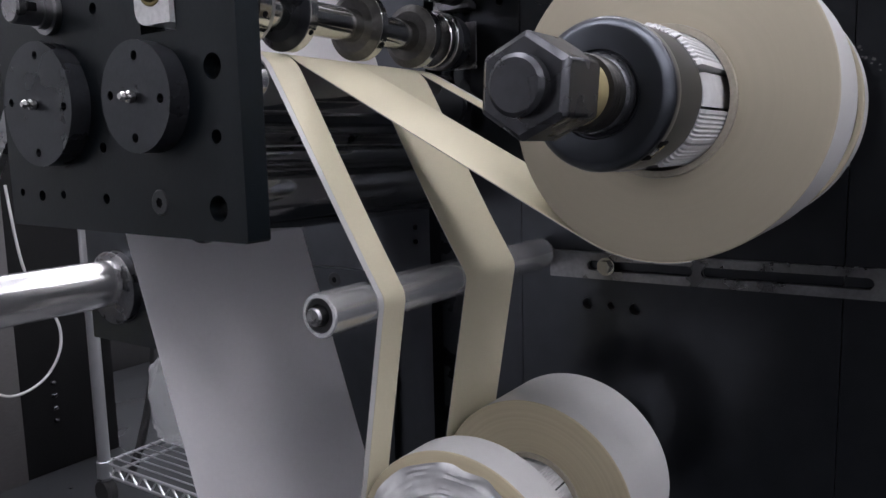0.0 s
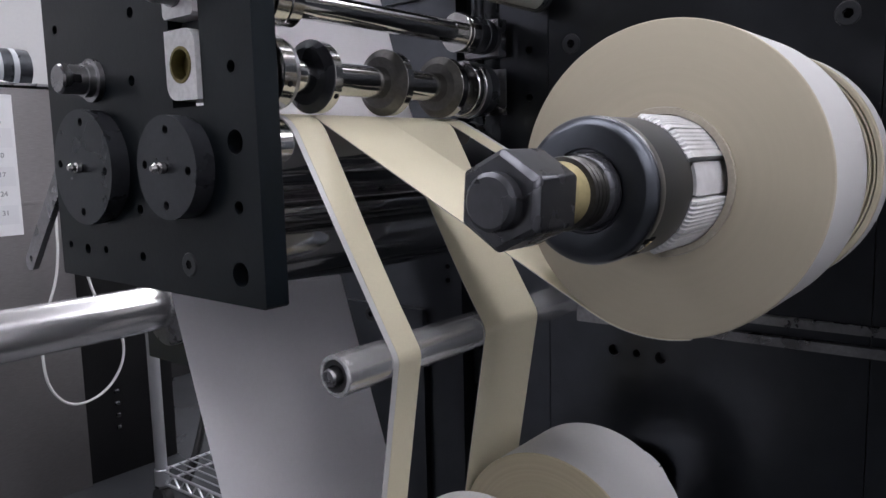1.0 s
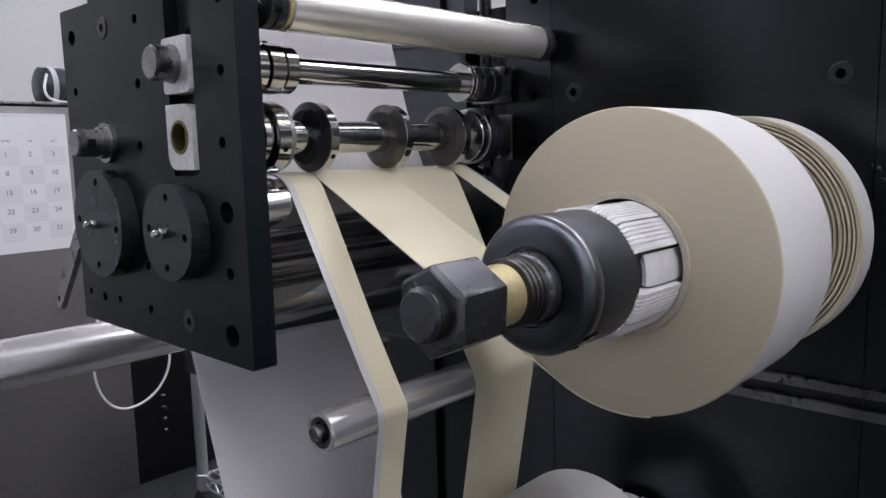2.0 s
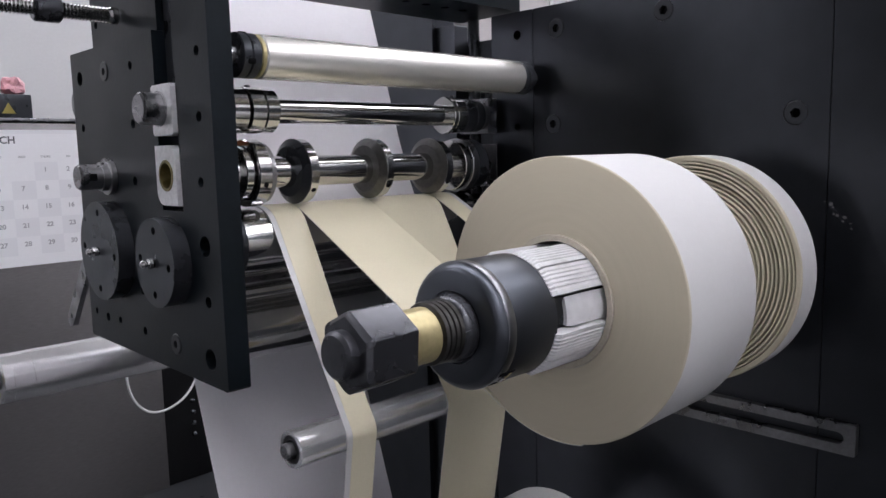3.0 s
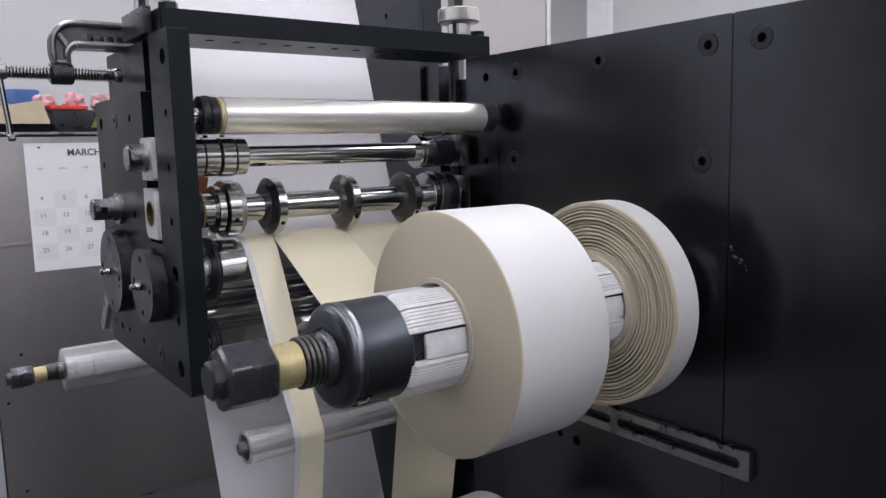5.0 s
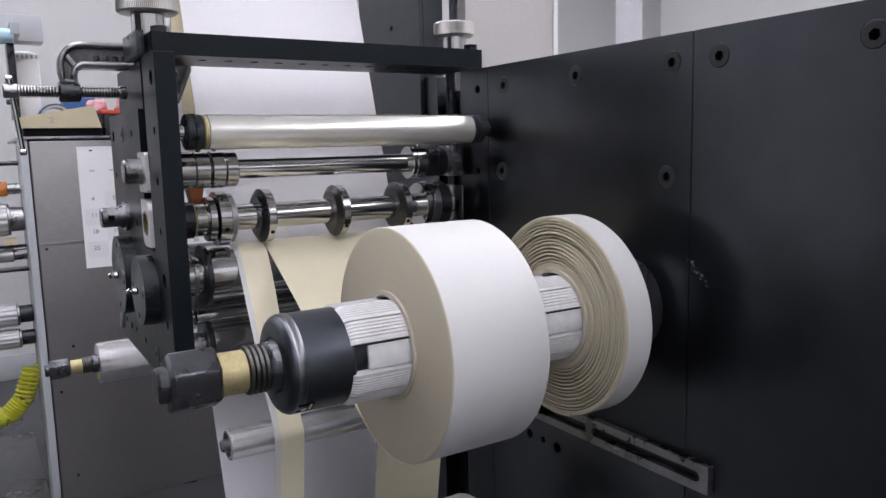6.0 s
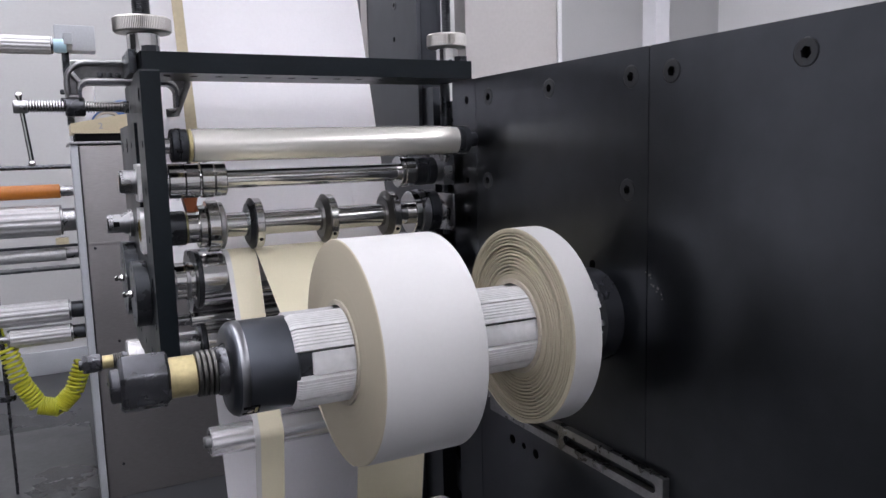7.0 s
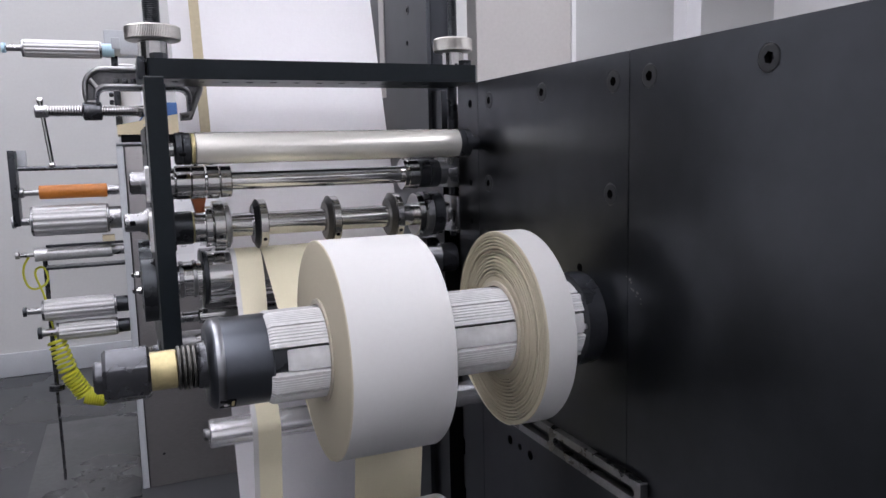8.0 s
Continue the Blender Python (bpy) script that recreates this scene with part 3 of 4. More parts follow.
for x0, x1, r, m in ((-0.3240, -0.3175, 0.0150, steel), (-0.3168, -0.3020, 0.0172, steel), (-0.3016, -0.2885, 0.0172, steel), (-0.2868, -0.2745, 0.0176, steel), (-0.2735, -0.2625, 0.0170, steel)):
    ring(x0, x1, r, 0.345, 1.2485, anvil, m)
for x0, x1, r, m in ((-0.0740, -0.0690, 0.0172, steel), (-0.0685, -0.0560, 0.0168, steel), (-0.0550, -0.0420, 0.0160, black_part), (-0.0410, -0.0300, 0.0158, black_part), (-0.0298, -0.0202, 0.0130, dull_steel)):
    ring(x0, x1, r, 0.345, 1.2485, anvil, m)
for sx in (-0.296, -0.281, -0.062, -0.035):
    part("set_screw", zrod(sx, 0.345, 1.2640, 1.2675, 0.0022, 0.0003, 14), black_part, anvil)

knife = thing("slitter_shaft", (-0.16, KY, KZ - 0.026), "steel slitter shaft carrying five round knife holders", "shaft")
part("shaft", rod(-0.324, -0.012, 0.0126, KY, KZ), steel, knife)


def knife_ring(x, mat_face, r=0.0262, hole=215):
    """Dark disc blade with a bright turned holder beside it."""
    h = ring(x, x + 0.0085, r, KY, KZ, knife, steel, "knife_holder", 0.0126, hole)
    part("blade", lathe([(x - 0.0052, 0.0126), (x - 0.0052, 0.0205), (x - 0.0012, r + 0.0004), (x - 0.0002, r + 0.0004), (x - 0.0002, 0.0126)], KY, KZ, 72), mat_face, h, "dark round slitting blade")


knife_ring(-0.2355, black_part)
knife_ring(-0.1565, blade_steel)
knife_ring(-0.0835, blade_steel)
ring(-0.2820, -0.2705, 0.0262, KY, KZ, knife, steel, "knife_holder", 0.0126, 200)
part("blade", lathe([(-0.2700, 0.0126), (-0.2700, 0.024), (-0.2660, 0.024), (-0.2640, 0.0205), (-0.2640, 0.0126)], KY, KZ, 72), dull_steel, knife)
ring(-0.3010, -0.2830, 0.0158, KY, KZ, knife, steel)
ring(-0.3022, -0.3012, 0.0166, KY, KZ, knife, brass, "shim_ring")
ring(-0.3238, -0.3024, 0.0172, KY, KZ, knife, black_part, "bearing_housing")
ring(-0.2900, -0.2828, 0.0215, KY, KZ, knife, steel)
ring(-0.0560, -0.0480, 0.0245, KY, KZ, knife, steel, "ring", 0.0126, 220)
ring(-0.0475, -0.0380, 0.0262, KY, KZ, knife, dull_steel)
ring(-0.0370, -0.0240, 0.0250, KY, KZ, knife, black_part, "gear_hub")
bm = bmesh.new()
for i in range(48):
    a = math.tau * i / 48
    rod(-0.0242, -0.0222, 0.0007, KY + 0.0235 * math.cos(a), KZ + 0.0235 * math.sin(a), 0.0002, 6, bm)
part("ball_row", bm, steel, knife, "row of small bearing balls")

slit = thing("slitting_roller", (-0.16, CY, CZ - CR), "large ground chrome roller under the paper web", "roller")
part("roller", rod(-0.290, -0.025, CR, CY, CZ, 0.001), chrome, slit)
part("flange", rod(-0.2945, -0.2902, CR + 0.002, CY, CZ), black_part, slit, "black end ring")
part("journal", rod(-0.3245, -0.2947, 0.0185, CY, CZ), steel, slit)
part("journal", rod(-0.0248, -0.001, 0.0175, CY, CZ), black_part, slit)
for jx in (-0.318, -0.3045):
    part("groove_ring", pipe(jx, jx + 0.004, 0.0198, 0.0186, CY, CZ, 0.0004), dull_steel, slit)

gear_roller = thing("fluted_roller", (-0.16, 0.446, 1.10), "dark ribbed drive roller behind the chrome roller", "roller")
bm = bmesh.new()
prof = []
n = 90
rows = []
for x in (-0.29, -0.02):
    rows.append([bm.verts.new((x, 0.446 + (0.036 if i % 2 else 0.0345) * math.cos(math.tau * i / n), 1.132 + (0.036 if i % 2 else 0.0345) * math.sin(math.tau * i / n))) for i in range(n)])
for i in range(n):
    bm.faces.new((rows[0][i], rows[1][i], rows[1][(i + 1) % n], rows[0][(i + 1) % n]))
bm.faces.new(rows[0])
bm.faces.new(rows[1])
part("roller", bm, dull_steel, gear_roller)
part("journal", rod(-0.3245, -0.2902, 0.016, 0.446, 1.132), black_part, gear_roller)

nip = thing("nip_roller", (-0.16, 0.392, 1.05), "smooth chrome nip roller low in the machine", "roller")
part("roller", rod(-0.286, -0.025, 0.0262, 0.392, 1.0705, 0.001), chrome, nip)
part("flange", rod(-0.2905, -0.2862, 0.0275, 0.392, 1.0705), black_part, nip)
part("journal", rod(-0.3245, -0.2907, 0.0135, 0.392, 1.0705), dull_steel, nip)
small = thing("lay_on_roller", (-0.16, 0.375, 1.10), "slim chrome roller between two larger ones", "roller")
part("roller", rod(-0.3, -0.025, 0.0085, 0.384, 1.1015, 0.001), chrome, small)
part("journal", rod(-0.3245, -0.3002, 0.0058, 0.384, 1.1015), dull_steel, small)

bracket = thing("knife_bracket", (-0.30, 0.372, 1.225), "copper coloured wedge bracket beside the knife shaft", "bracket")
part("wedge", yslab([(-0.2955, 1.2130), (-0.2885, 1.2130), (-0.2850, 1.2300), (-0.2995, 1.2300)], [], 0.374, 0.392), copper, bracket)
part("arm", box(-0.3245, -0.286, 0.376, 0.392, 1.2302, 1.2350, 0.001), steel, bracket)

# zinc blocks at the far ends of the shafts
for z0, z1 in ((1.178, 1.221), (1.232, 1.266)):
    blk = thing("bearing_block", (-0.004, 0.362, z0), "dull steel bearing block in the frame slot", "bearing block", "far bearing blocks")
    part("block", box(-0.0200 if z1 > 1.25 else -0.0085, -0.0065, 0.3365, 0.3760, z0, z1, 0.0008), dull_steel, blk)
    part("tongue", box(-0.0064, 0.012, 0.3490, 0.3750, z0 + 0.002, z1 - 0.002, 0.0006), dull_steel, blk)


# ---- rewind shafts ----
def leaf_mesh(x0, x1, r0, r1, a0, a1, y, z, teeth, xc=0.003):
    """A curved leaf between angles a0 and a1, ridged where teeth is not 0."""
    bm = bmesh.new()
    n = max(8, teeth * 4 + 6)
    loops = []
    for x, drop in ((x0, 0.0016), (x0 + xc, 0), (x1, 0)):
        lo = []
        for i in range(n + 1):
            a = radians(a0 + (a1 - a0) * i / n)
            r = r1 - drop - (0.0006 if teeth and i % 4 in (0, 1) and 3 < i < n - 3 else 0)
            lo.append((x, y + r * math.cos(a), z + r * math.sin(a)))
        for i in range(n, -1, -6):
            a = radians(a0 + (a1 - a0) * i / n)
            lo.append((x, y + r0 * math.cos(a), z + r0 * math.sin(a)))
        loops.append([bm.verts.new(p) for p in lo])
    for a, b in zip(loops, loops[1:]):
        for i in range(len(a)):
            j = (i + 1) % len(a)
            bm.faces.new((a[i], a[j], b[j], b[i]))
    bm.faces.new(loops[0])
    bm.faces.new(loops[-1])
    return bm


def leaves(shaft, x0, x1, y, z, turn):
    """Four broad split leaves that reach further out, with plain ones sunk between them."""
    for i in range(4):
        a = turn + 90 * i
        part("leaf", leaf_mesh(x0, x1, 0.028, 0.0353, a, a + 27.5, y, z, 6), grey_leaf, shaft, "ridged grey expanding leaf", 22)
        part("leaf", leaf_mesh(x0, x1, 0.028, 0.0353, a + 29.5, a + 56, y, z, 5), grey_leaf, shaft, "ridged grey expanding leaf", 22)
        part("leaf", leaf_mesh(x0 + 0.0125, x1, 0.027, 0.0322, a + 58.5, a + 87.5, y, z, 0), grey_leaf, shaft, "plain sunk grey leaf", 50)
    part("mandrel", rod(x0 - 0.008, x1, 0.0285, y, z), black_part, shaft)


def shaft_nut(shaft, x, y, z, turn, s=1.0):
    """Bolt end, hex nut, brass sleeve and spring, from x inwards."""
    part("bolt_end", lathe([(x, 0), (x, 0.0095 * s), (x + 0.0015, 0.0112 * s), (x + 0.0075, 0.0112 * s), (x + 0.0075, 0.0)], y, z, 32), nut_steel, shaft)
    bm = bmesh.new()
    r = 0.0198 * s
    rows = []
    for xx, k in ((x + 0.006, 0.87), (x + 0.0085, 1.0), (x + 0.0345, 1.0), (x + 0.0365, 0.88)):
        rows.append([bm.verts.new((xx, p[0], p[1])) for p in hexagon(y, z, r * k, turn)])
    for a, b in zip(rows, rows[1:]):
        for i in range(6):
            bm.faces.new((a[i], a[(i + 1) % 6], b[(i + 1) % 6], b[i]))
    bm.faces.new(rows[0])
    bm.faces.new(rows[-1])
    bmesh.ops.bevel(bm, geom=[e for e in bm.edges if abs(e.verts[0].co.x - e.verts[1].co.x) > 0.01], offset=0.0014, segments=3, affect="EDGES", profile=0.5)
    part("hex_nut", bm, nut_steel, shaft, "blued hexagon nut")
    part("sleeve", rod(x + 0.036, x + 0.054, 0.0138 * s, y, z), brass, shaft, "brass sleeve")
    prof = [(x + 0.0535, 0.010)]
    for i in range(4):
        a = x + 0.054 + 0.0034 * i
        prof += [(a, 0.0132 * s), (a + 0.0006, 0.0156 * s), (a + 0.0024, 0.0160 * s), (a + 0.0030, 0.0134 * s)]
    prof.append((x + 0.0690, 0.0134 * s))
    part("spring", lathe(prof, y, z, 40), spring_steel, shaft, "dark coil spring")
    boss = [(x + 0.0672, 0.010), (x + 0.0672, 0.0150 * s), (x + 0.0682, 0.0164 * s), (x + 0.0700, 0.0172 * s), (x + 0.0766, 0.0180 * s), (x + 0.0766, 0.010)]
    part("end_boss", lathe(boss, y, z, 48), nut_steel, shaft, "dark rounded boss behind the spring")


upper = thing("rewind_shaft", (-0.2, RY, RZ - 0.036), "expanding rewind shaft with hexagon nut, spring and grey leaves", "shaft", "rewind shafts")
shaft_nut(upper, -0.3940, RY, RZ, 34)
prof = [(-0.3190, 0.008), (-0.3190, 0.0185), (-0.3202, 0.0190), (-0.3202, 0.0284), (-0.3196, 0.0296), (-0.3176, 0.0318), (-0.3160, 0.0327), (-0.3140, 0.0330), (-0.2770, 0.0330), (-0.2755, 0.0318), (-0.2755, 0.008)]
hub = part("collar", lathe(prof, RY, RZ, 72), blued_collar, upper, "glossy blued turned collar")
for a in (228, 48):
    turn_to = Matrix.Rotation(radians(a - 90), 3, "X")
    spot = Vector((-0.3085, RY + 0.0318 * math.cos(radians(a)), RZ + 0.0318 * math.sin(radians(a))))
    w = box(-0.0058, 0.0058, -0.0058, 0.0058, -0.0014, 0.0014, 0.0006)
    bmesh.ops.rotate(w, verts=w.verts[:], cent=(0, 0, 0), matrix=turn_to)
    bmesh.ops.translate(w, verts=w.verts[:], vec=spot)
    win = part("window", w, hole_black, hub, "dark square window")
    s = zrod(-0.0012, 0, 0.0005, 0.0024, 0.0026, 0.0007, 18)
    bmesh.ops.rotate(s, verts=s.verts[:], cent=(0, 0, 0), matrix=turn_to)
    bmesh.ops.translate(s, verts=s.verts[:], vec=spot)
    part("clamp_screw", s, steel, win, "bright clamp screw")
    s = box(0.0024, 0.0044, -0.0036, 0.0036, 0.0005, 0.0017, 0.0003)
    bmesh.ops.rotate(s, verts=s.verts[:], cent=(0, 0, 0), matrix=turn_to)
    bmesh.ops.translate(s, verts=s.verts[:], vec=spot)
    part("spring_tab", s, brass, win, "small brass tab")
part("worn_band", lathe([(-0.3150, 0.0300), (-0.3150, 0.0331), (-0.3144, 0.0333), (-0.3098, 0.0333), (-0.3094, 0.0331), (-0.3094, 0.0300)], RY, RZ, 72), worn_collar, upper, "bright worn front edge")
leaves(upper, -0.2785, -0.012, RY, RZ, 101)
part("flange", slab(circle(RY, RZ, 0.041, 56), [circle(RY + 0.034 * math.cos(radians(a)), RZ + 0.034 * math.sin(radians(a)), 0.0032, 12) for a in range(0, 360, 45)], -0.018, -0.0005, 0.004), black_part, upper, "black mounting flange")
for a in range(0, 360, 45):
    part("flange_screw", rod(-0.0178, -0.013, 0.0026, RY + 0.034 * math.cos(radians(a + 22)), RZ + 0.034 * math.sin(radians(a + 22)), seg=14), steel, upper)

lower = thing("rewind_shaft", (-0.15, LY, LZ - 0.036), "lower rewind shaft with grey leaves between two rolls", "shaft", "rewind shafts")
leaves(lower, -0.2550, -0.012, LY, LZ, 20)


# ---- paper rolls ----
def paper_roll(x0, x1, y, z, r, side, label, uneven=0.0, plain=True):
    roll = thing("paper_roll", ((x0 + x1) / 2, y, z - r), label, "paper roll", "rewound rolls")
    core = 0.0395
    part("core", pipe(x0 - 0.0015, x1, core - 0.0002, 0.0358, y, z, 0.0003, 80), kraft_core, roll, "grey board core")
    rng = random.Random(int(1000 * (r - x0)))
    prof = [(x0, core)]
    rr = core
    if uneven:
        rr = core + 0.0042
        prof.append((x0, rr - 0.0001))
        while rr < r - 0.0052:
            step = rng.uniform(0.0022, 0.0033)
            off = rng.uniform(-uneven, uneven)
            prof += [(x0 + 0.0040, rr), (x0 + 0.0040, rr + step * 0.10), (x0 + off + 0.0005, rr + step * 0.24), (x0 + off, rr + step * 0.34), (x0 + off, rr + step * 0.72), (x0 + off + 0.0005, rr + step * 0.80), (x0 + 0.0040, rr + step * 0.92)]
            rr += step
    if uneven:
        prof.append((x0 + 0.0023, rr))
        prof.append((x0, rr + 0.0005))
    prof += [(x0, r - 0.0012), (x0 + 0.0004, r - 0.0004), (x0 + 0.0012, r)]
    part("cut_face", lathe(prof, y, z, 128), side, roll, "cream cut edge of the wound paper", 24 if uneven else 32)
    part("outer_wrap", lathe([(x0 + 0.0012, r), (x1 - 0.0012, r), (x1 - 0.0003, r - 0.0006), (x1, r - 0.0015), (x1, core)], y, z, 128), white_paper, roll, "smooth white outer layer")
    return roll


edge_upper = rings_material("wound_edge_upper", (0.47, 0.425, 0.325), RY, RZ, 0.012, 300)
edge_rough = rings_material("wound_edge_rough", (0.42, 0.38, 0.285), RY, RZ, 0.04, 300)
edge_lower = rings_material("wound_edge_lower", (0.50, 0.44, 0.31), LY, LZ, 0.05, 400)
R1, R2, R3, R4 = 0.0842, 0.0815, 0.0760, 0.0775
paper_roll(-0.2352, -0.1568, RY, RZ, R1, edge_upper, "wide roll of white label paper with a smooth cream edge")
paper_roll(-0.0825, -0.0560, RY, RZ, R2, edge_rough, "narrow roll of white label paper with a ridged uneven edge", 0.0010)
low_a = paper_roll(-0.2650, -0.2345, LY, LZ, R3, edge_lower, "narrow lower roll of white paper with a crumpled film end")
paper_roll(-0.1620, -0.0840, LY, LZ, R4, edge_lower, "wide lower roll of white label paper with a cream edge")
# crumpled film over the end of the narrow lower roll
bm = bmesh.new()
rows = []
for i in range(40):
    r = 0.002 + (R3 - 0.008) * i / 39
    row = []
    for k in range(120):
        a = math.tau * k / 120
        p = Vector((r * math.cos(a), r * math.sin(a), 0))
        d = noise.noise(Vector((p.x * 60 + 3, p.y * 60, a * 0.6))) * 0.004 + noise.noise(Vector((r * 420, math.cos(a) * 3, math.sin(a) * 3))) * 0.0016
        row.append(bm.verts.new((-0.2655 - 0.003 + min(0.0025, d), LY + p.x, LZ + p.y)))
    rows.append(row)
for a, b in zip(rows, rows[1:]):
    for k in range(120):
        bm.faces.new((a[k], b[k], b[(k + 1) % 120], a[(k + 1) % 120]))
bm.faces.new(rows[0])
part("film_end", bm, film, low_a, "crumpled translucent film")


# ---- the paper web ----
def tangent(c1, r1, s1, c2, r2, s2, side):
    """Touching points of a line on two circles; s: on which side of the line's normal each lies."""
    dy, dz = c2[0] - c1[0], c2[1] - c1[1]
    d = math.hypot(dy, dz)
    base, turn = math.atan2(dz, dy), math.acos((s1 * r1 - s2 * r2) / d)
    a = base + side * turn
    n = (math.cos(a), math.sin(a))
    return (c1[0] + s1 * r1 * n[0], c1[1] + s1 * r1 * n[1]), (c2[0] + s2 * r2 * n[0], c2[1] + s2 * r2 * n[1])


def angle_of(c, p):
    return math.degrees(math.atan2(p[1] - c[1], p[0] - c[0]))


T = 0.0005
C, I, U, L = (CY, CZ), (IY, IZ), (RY, RZ), (LY, LZ)


def run(a, b, n=16, sag=0.0):
    return [(a[0] + (b[0] - a[0]) * i / n, a[1] + (b[1] - a[1]) * i / n - sag * 4 * (i / n) * (1 - i / n)) for i in range(n + 1)]


def strip_up(r):
    p, q = tangent(C, CR + T, 1, U, r + T, -1, -1)
    return arc(CY, CZ, CR + T, 20, angle_of(C, p), 20) + run(p, q)[1:] + arc(RY, RZ, r + T, angle_of(U, q) % 360, angle_of(U, q) % 360 - 40, 10)[1:]


def strip_down(r):
    p, q = tangent(C, CR + T, 1, I, IR + T, 1, -1)
    u, v = tangent(I, IR + T, 1, L, r + T, -1, -1)
    a1, a2 = angle_of(I, q) % 360, angle_of(I, u) % 360
    w = angle_of(L, v)
    return arc(CY, CZ, CR + T, 20, angle_of(C, p), 20) + run(p, q)[1:] + arc(IY, IZ, IR + T, a1, a2, 12)[1:] + run(u, v)[1:] + arc(LY, LZ, r + T, w, w - 60, 12)[1:]


def paper_strip(path, x0, x1, label, edge=0, drift=(0, 0)):
    s = thing("paper_strip", ((x0 + x1) / 2, path[0][0], path[0][1]), label, "paper strip", "slit strips")
    part("liner", ribbon(path, x0, x1, 0.0004, drift), white_paper, s, "white liner")
    # the cream face lies just above the liner
    up = []
    for i, (y, z) in enumerate(path):
        a, b = path[max(0, i - 1)], path[min(len(path) - 1, i + 1)]
        k = math.hypot(b[0] - a[0], b[1] - a[1]) or 1
        up.append((y + (b[1] - a[1]) / k * 0.0004, z - (b[0] - a[0]) / k * 0.0004))
    part("face", ribbon(up, x0 + (0.0050 if edge < 0 else 0), x1 - (0.006 if edge > 0 else 0), 0.0003, drift), cream, s, "cream face stock")


paper_strip(strip_down(R3), -0.2655, -0.2335, "narrow cream paper strip with a white margin, running over an idler", -1, (-0.0015, -0.0062))
paper_strip(strip_up(R1), -0.2328, -0.1553, "wide cream paper strip running to the upper roll", 0, (-0.0022, -0.0015))
paper_strip(strip_down(R4), -0.1546, -0.0775, "wide cream paper strip running down over an idler", 0, (-0.0090, -0.0110))
paper_strip(strip_up(R2), -0.0768, -0.0480, "narrow cream paper strip running to the upper roll", 1, (-0.0055, -0.0080))

upper_sheet = thing("paper_sheet", (-0.15, 0.46, 1.2), "wide white paper web coming down behind the rollers", "paper web")
part("sheet", ribbon([(0.662, 2.0), (0.562, 1.66), (0.509, 1.48), (0.468, 1.34), (0.435, 1.228), (0.420, 1.185), (0.406, 1.155), (0.4035, 1.12)], -0.267, -0.0515, 0.0005), sheet_paper, upper_sheet)
part("edge_strip", ribbon([(0.672, 2.0), (0.572, 1.66), (0.519, 1.48), (0.478, 1.34), (0.452, 1.25)], -0.2775, -0.2640, 0.0008), cardboard, upper_sheet, "brown kraft strip beside the web")
part("under_sheet", ribbon([(0.700, 2.0), (0.600, 1.66), (0.547, 1.48), (0.506, 1.34), (0.480, 1.25)], -0.2990, -0.2650, 0.0008), sheet_paper, upper_sheet, "second white layer behind the web")
waste_sheet = thing("paper_sheet", (-0.15, 0.3, 0.42), "wide white paper web running down under the machine", "paper web")
part("sheet", ribbon([(0.50, 1.13), (0.54, 1.085), (0.5245, 1.035), (0.456, 0.825), (0.324, 0.42)], -0.259, -0.060, 0.0005), sheet_paper, waste_sheet)

# ---- the screw clamp on the bearing plate ----
clamp = thing("screw_clamp", (-0.34, 0.45, 1.32), "worn steel screw clamp gripping the bearing plate", "clamp")
KYC = 0.436


def clamp_outline(g):
    """C shape in (x, z), inset by g."""
    o = arc(-0.381, 1.353, 0.022 - g, 90, 180, 8)
    o += [(-0.403 + g, 1.345), (-0.402 + g, 1.338), (-0.388 - g, 1.338)]
    o += arc(-0.380, 1.3445, 0.008 + g, 180, 90, 5)
    o += arc(-0.306, 1.3445, 0.008 + g, 90, 0, 5)
    o += [(-0.298 + g, 1.326), (-0.305, 1.324), (-0.305, 1.318 + g), (-0.297, 1.318 + g)]
    o += arc(-0.303, 1.353, 0.022 - g, 0, 90, 8)
    return o


part("web", yslab(clamp_outline(0.001), [], KYC - 0.0024, KYC + 0.0024), clamp_web, clamp, "dark rough cast web")
for ry in (KYC - 0.0042, KYC + 0.0042):
    rim = [(px, ry, pz) for px, pz in clamp_outline(0.0022)]
    part("rim", sweep(rim + rim[:1], 0.0030, 12, rounds=0), clamp_cast, clamp, "raised rounded cast rim")
# The flange takes a darker steel than the rims: underside shade in the colour.
bm = ribbon([(-0.3895, 1.336), (-0.3895, 1.341)] + arc(-0.380, 1.3425, 0.0095, 180, 90, 6) + arc(-0.306, 1.3425, 0.0095, 90, 0, 6) + [(-0.2965, 1.328)], KYC - 0.0105, KYC + 0.0105, 0.0032)
for v in bm.verts:
    v.co = Vector((v.co.y, v.co.x, v.co.z))
part("inner_flange", bm, nut_steel, clamp, "broad inner flange, dark for its shaded underside")
part("cross_rib", sweep([(-0.3865, KYC - 0.0030, 1.3490), (-0.3915, KYC - 0.0032, 1.3560), (-0.3965, KYC - 0.0030, 1.3630)], 0.0027, 10, rounds=0), clamp_cast, clamp)
part("boss", rod(-0.4045, -0.3855, 0.0098, KYC, 1.3285, 0.0015), nut_steel, clamp, "dark threaded boss")
prof = [(-0.4440, 0), (-0.4440, 0.0048)]
x = -0.4440
while x < -0.352:
    prof += [(x + 0.0010, 0.0060), (x + 0.0016, 0.0060), (x + 0.0026, 0.0044)]
    x += 0.0026
prof += [(-0.352, 0.0), ]
part("screw", lathe(prof, KYC, 1.3285, 28), steel, clamp, "bright clamp screw")
part("pad", lathe([(-0.3535, 0), (-0.3535, 0.0035), (-0.349, 0.0065), (-0.3442, 0.0065), (-0.3442, 0)], KYC, 1.3285, 24), steel, clamp)
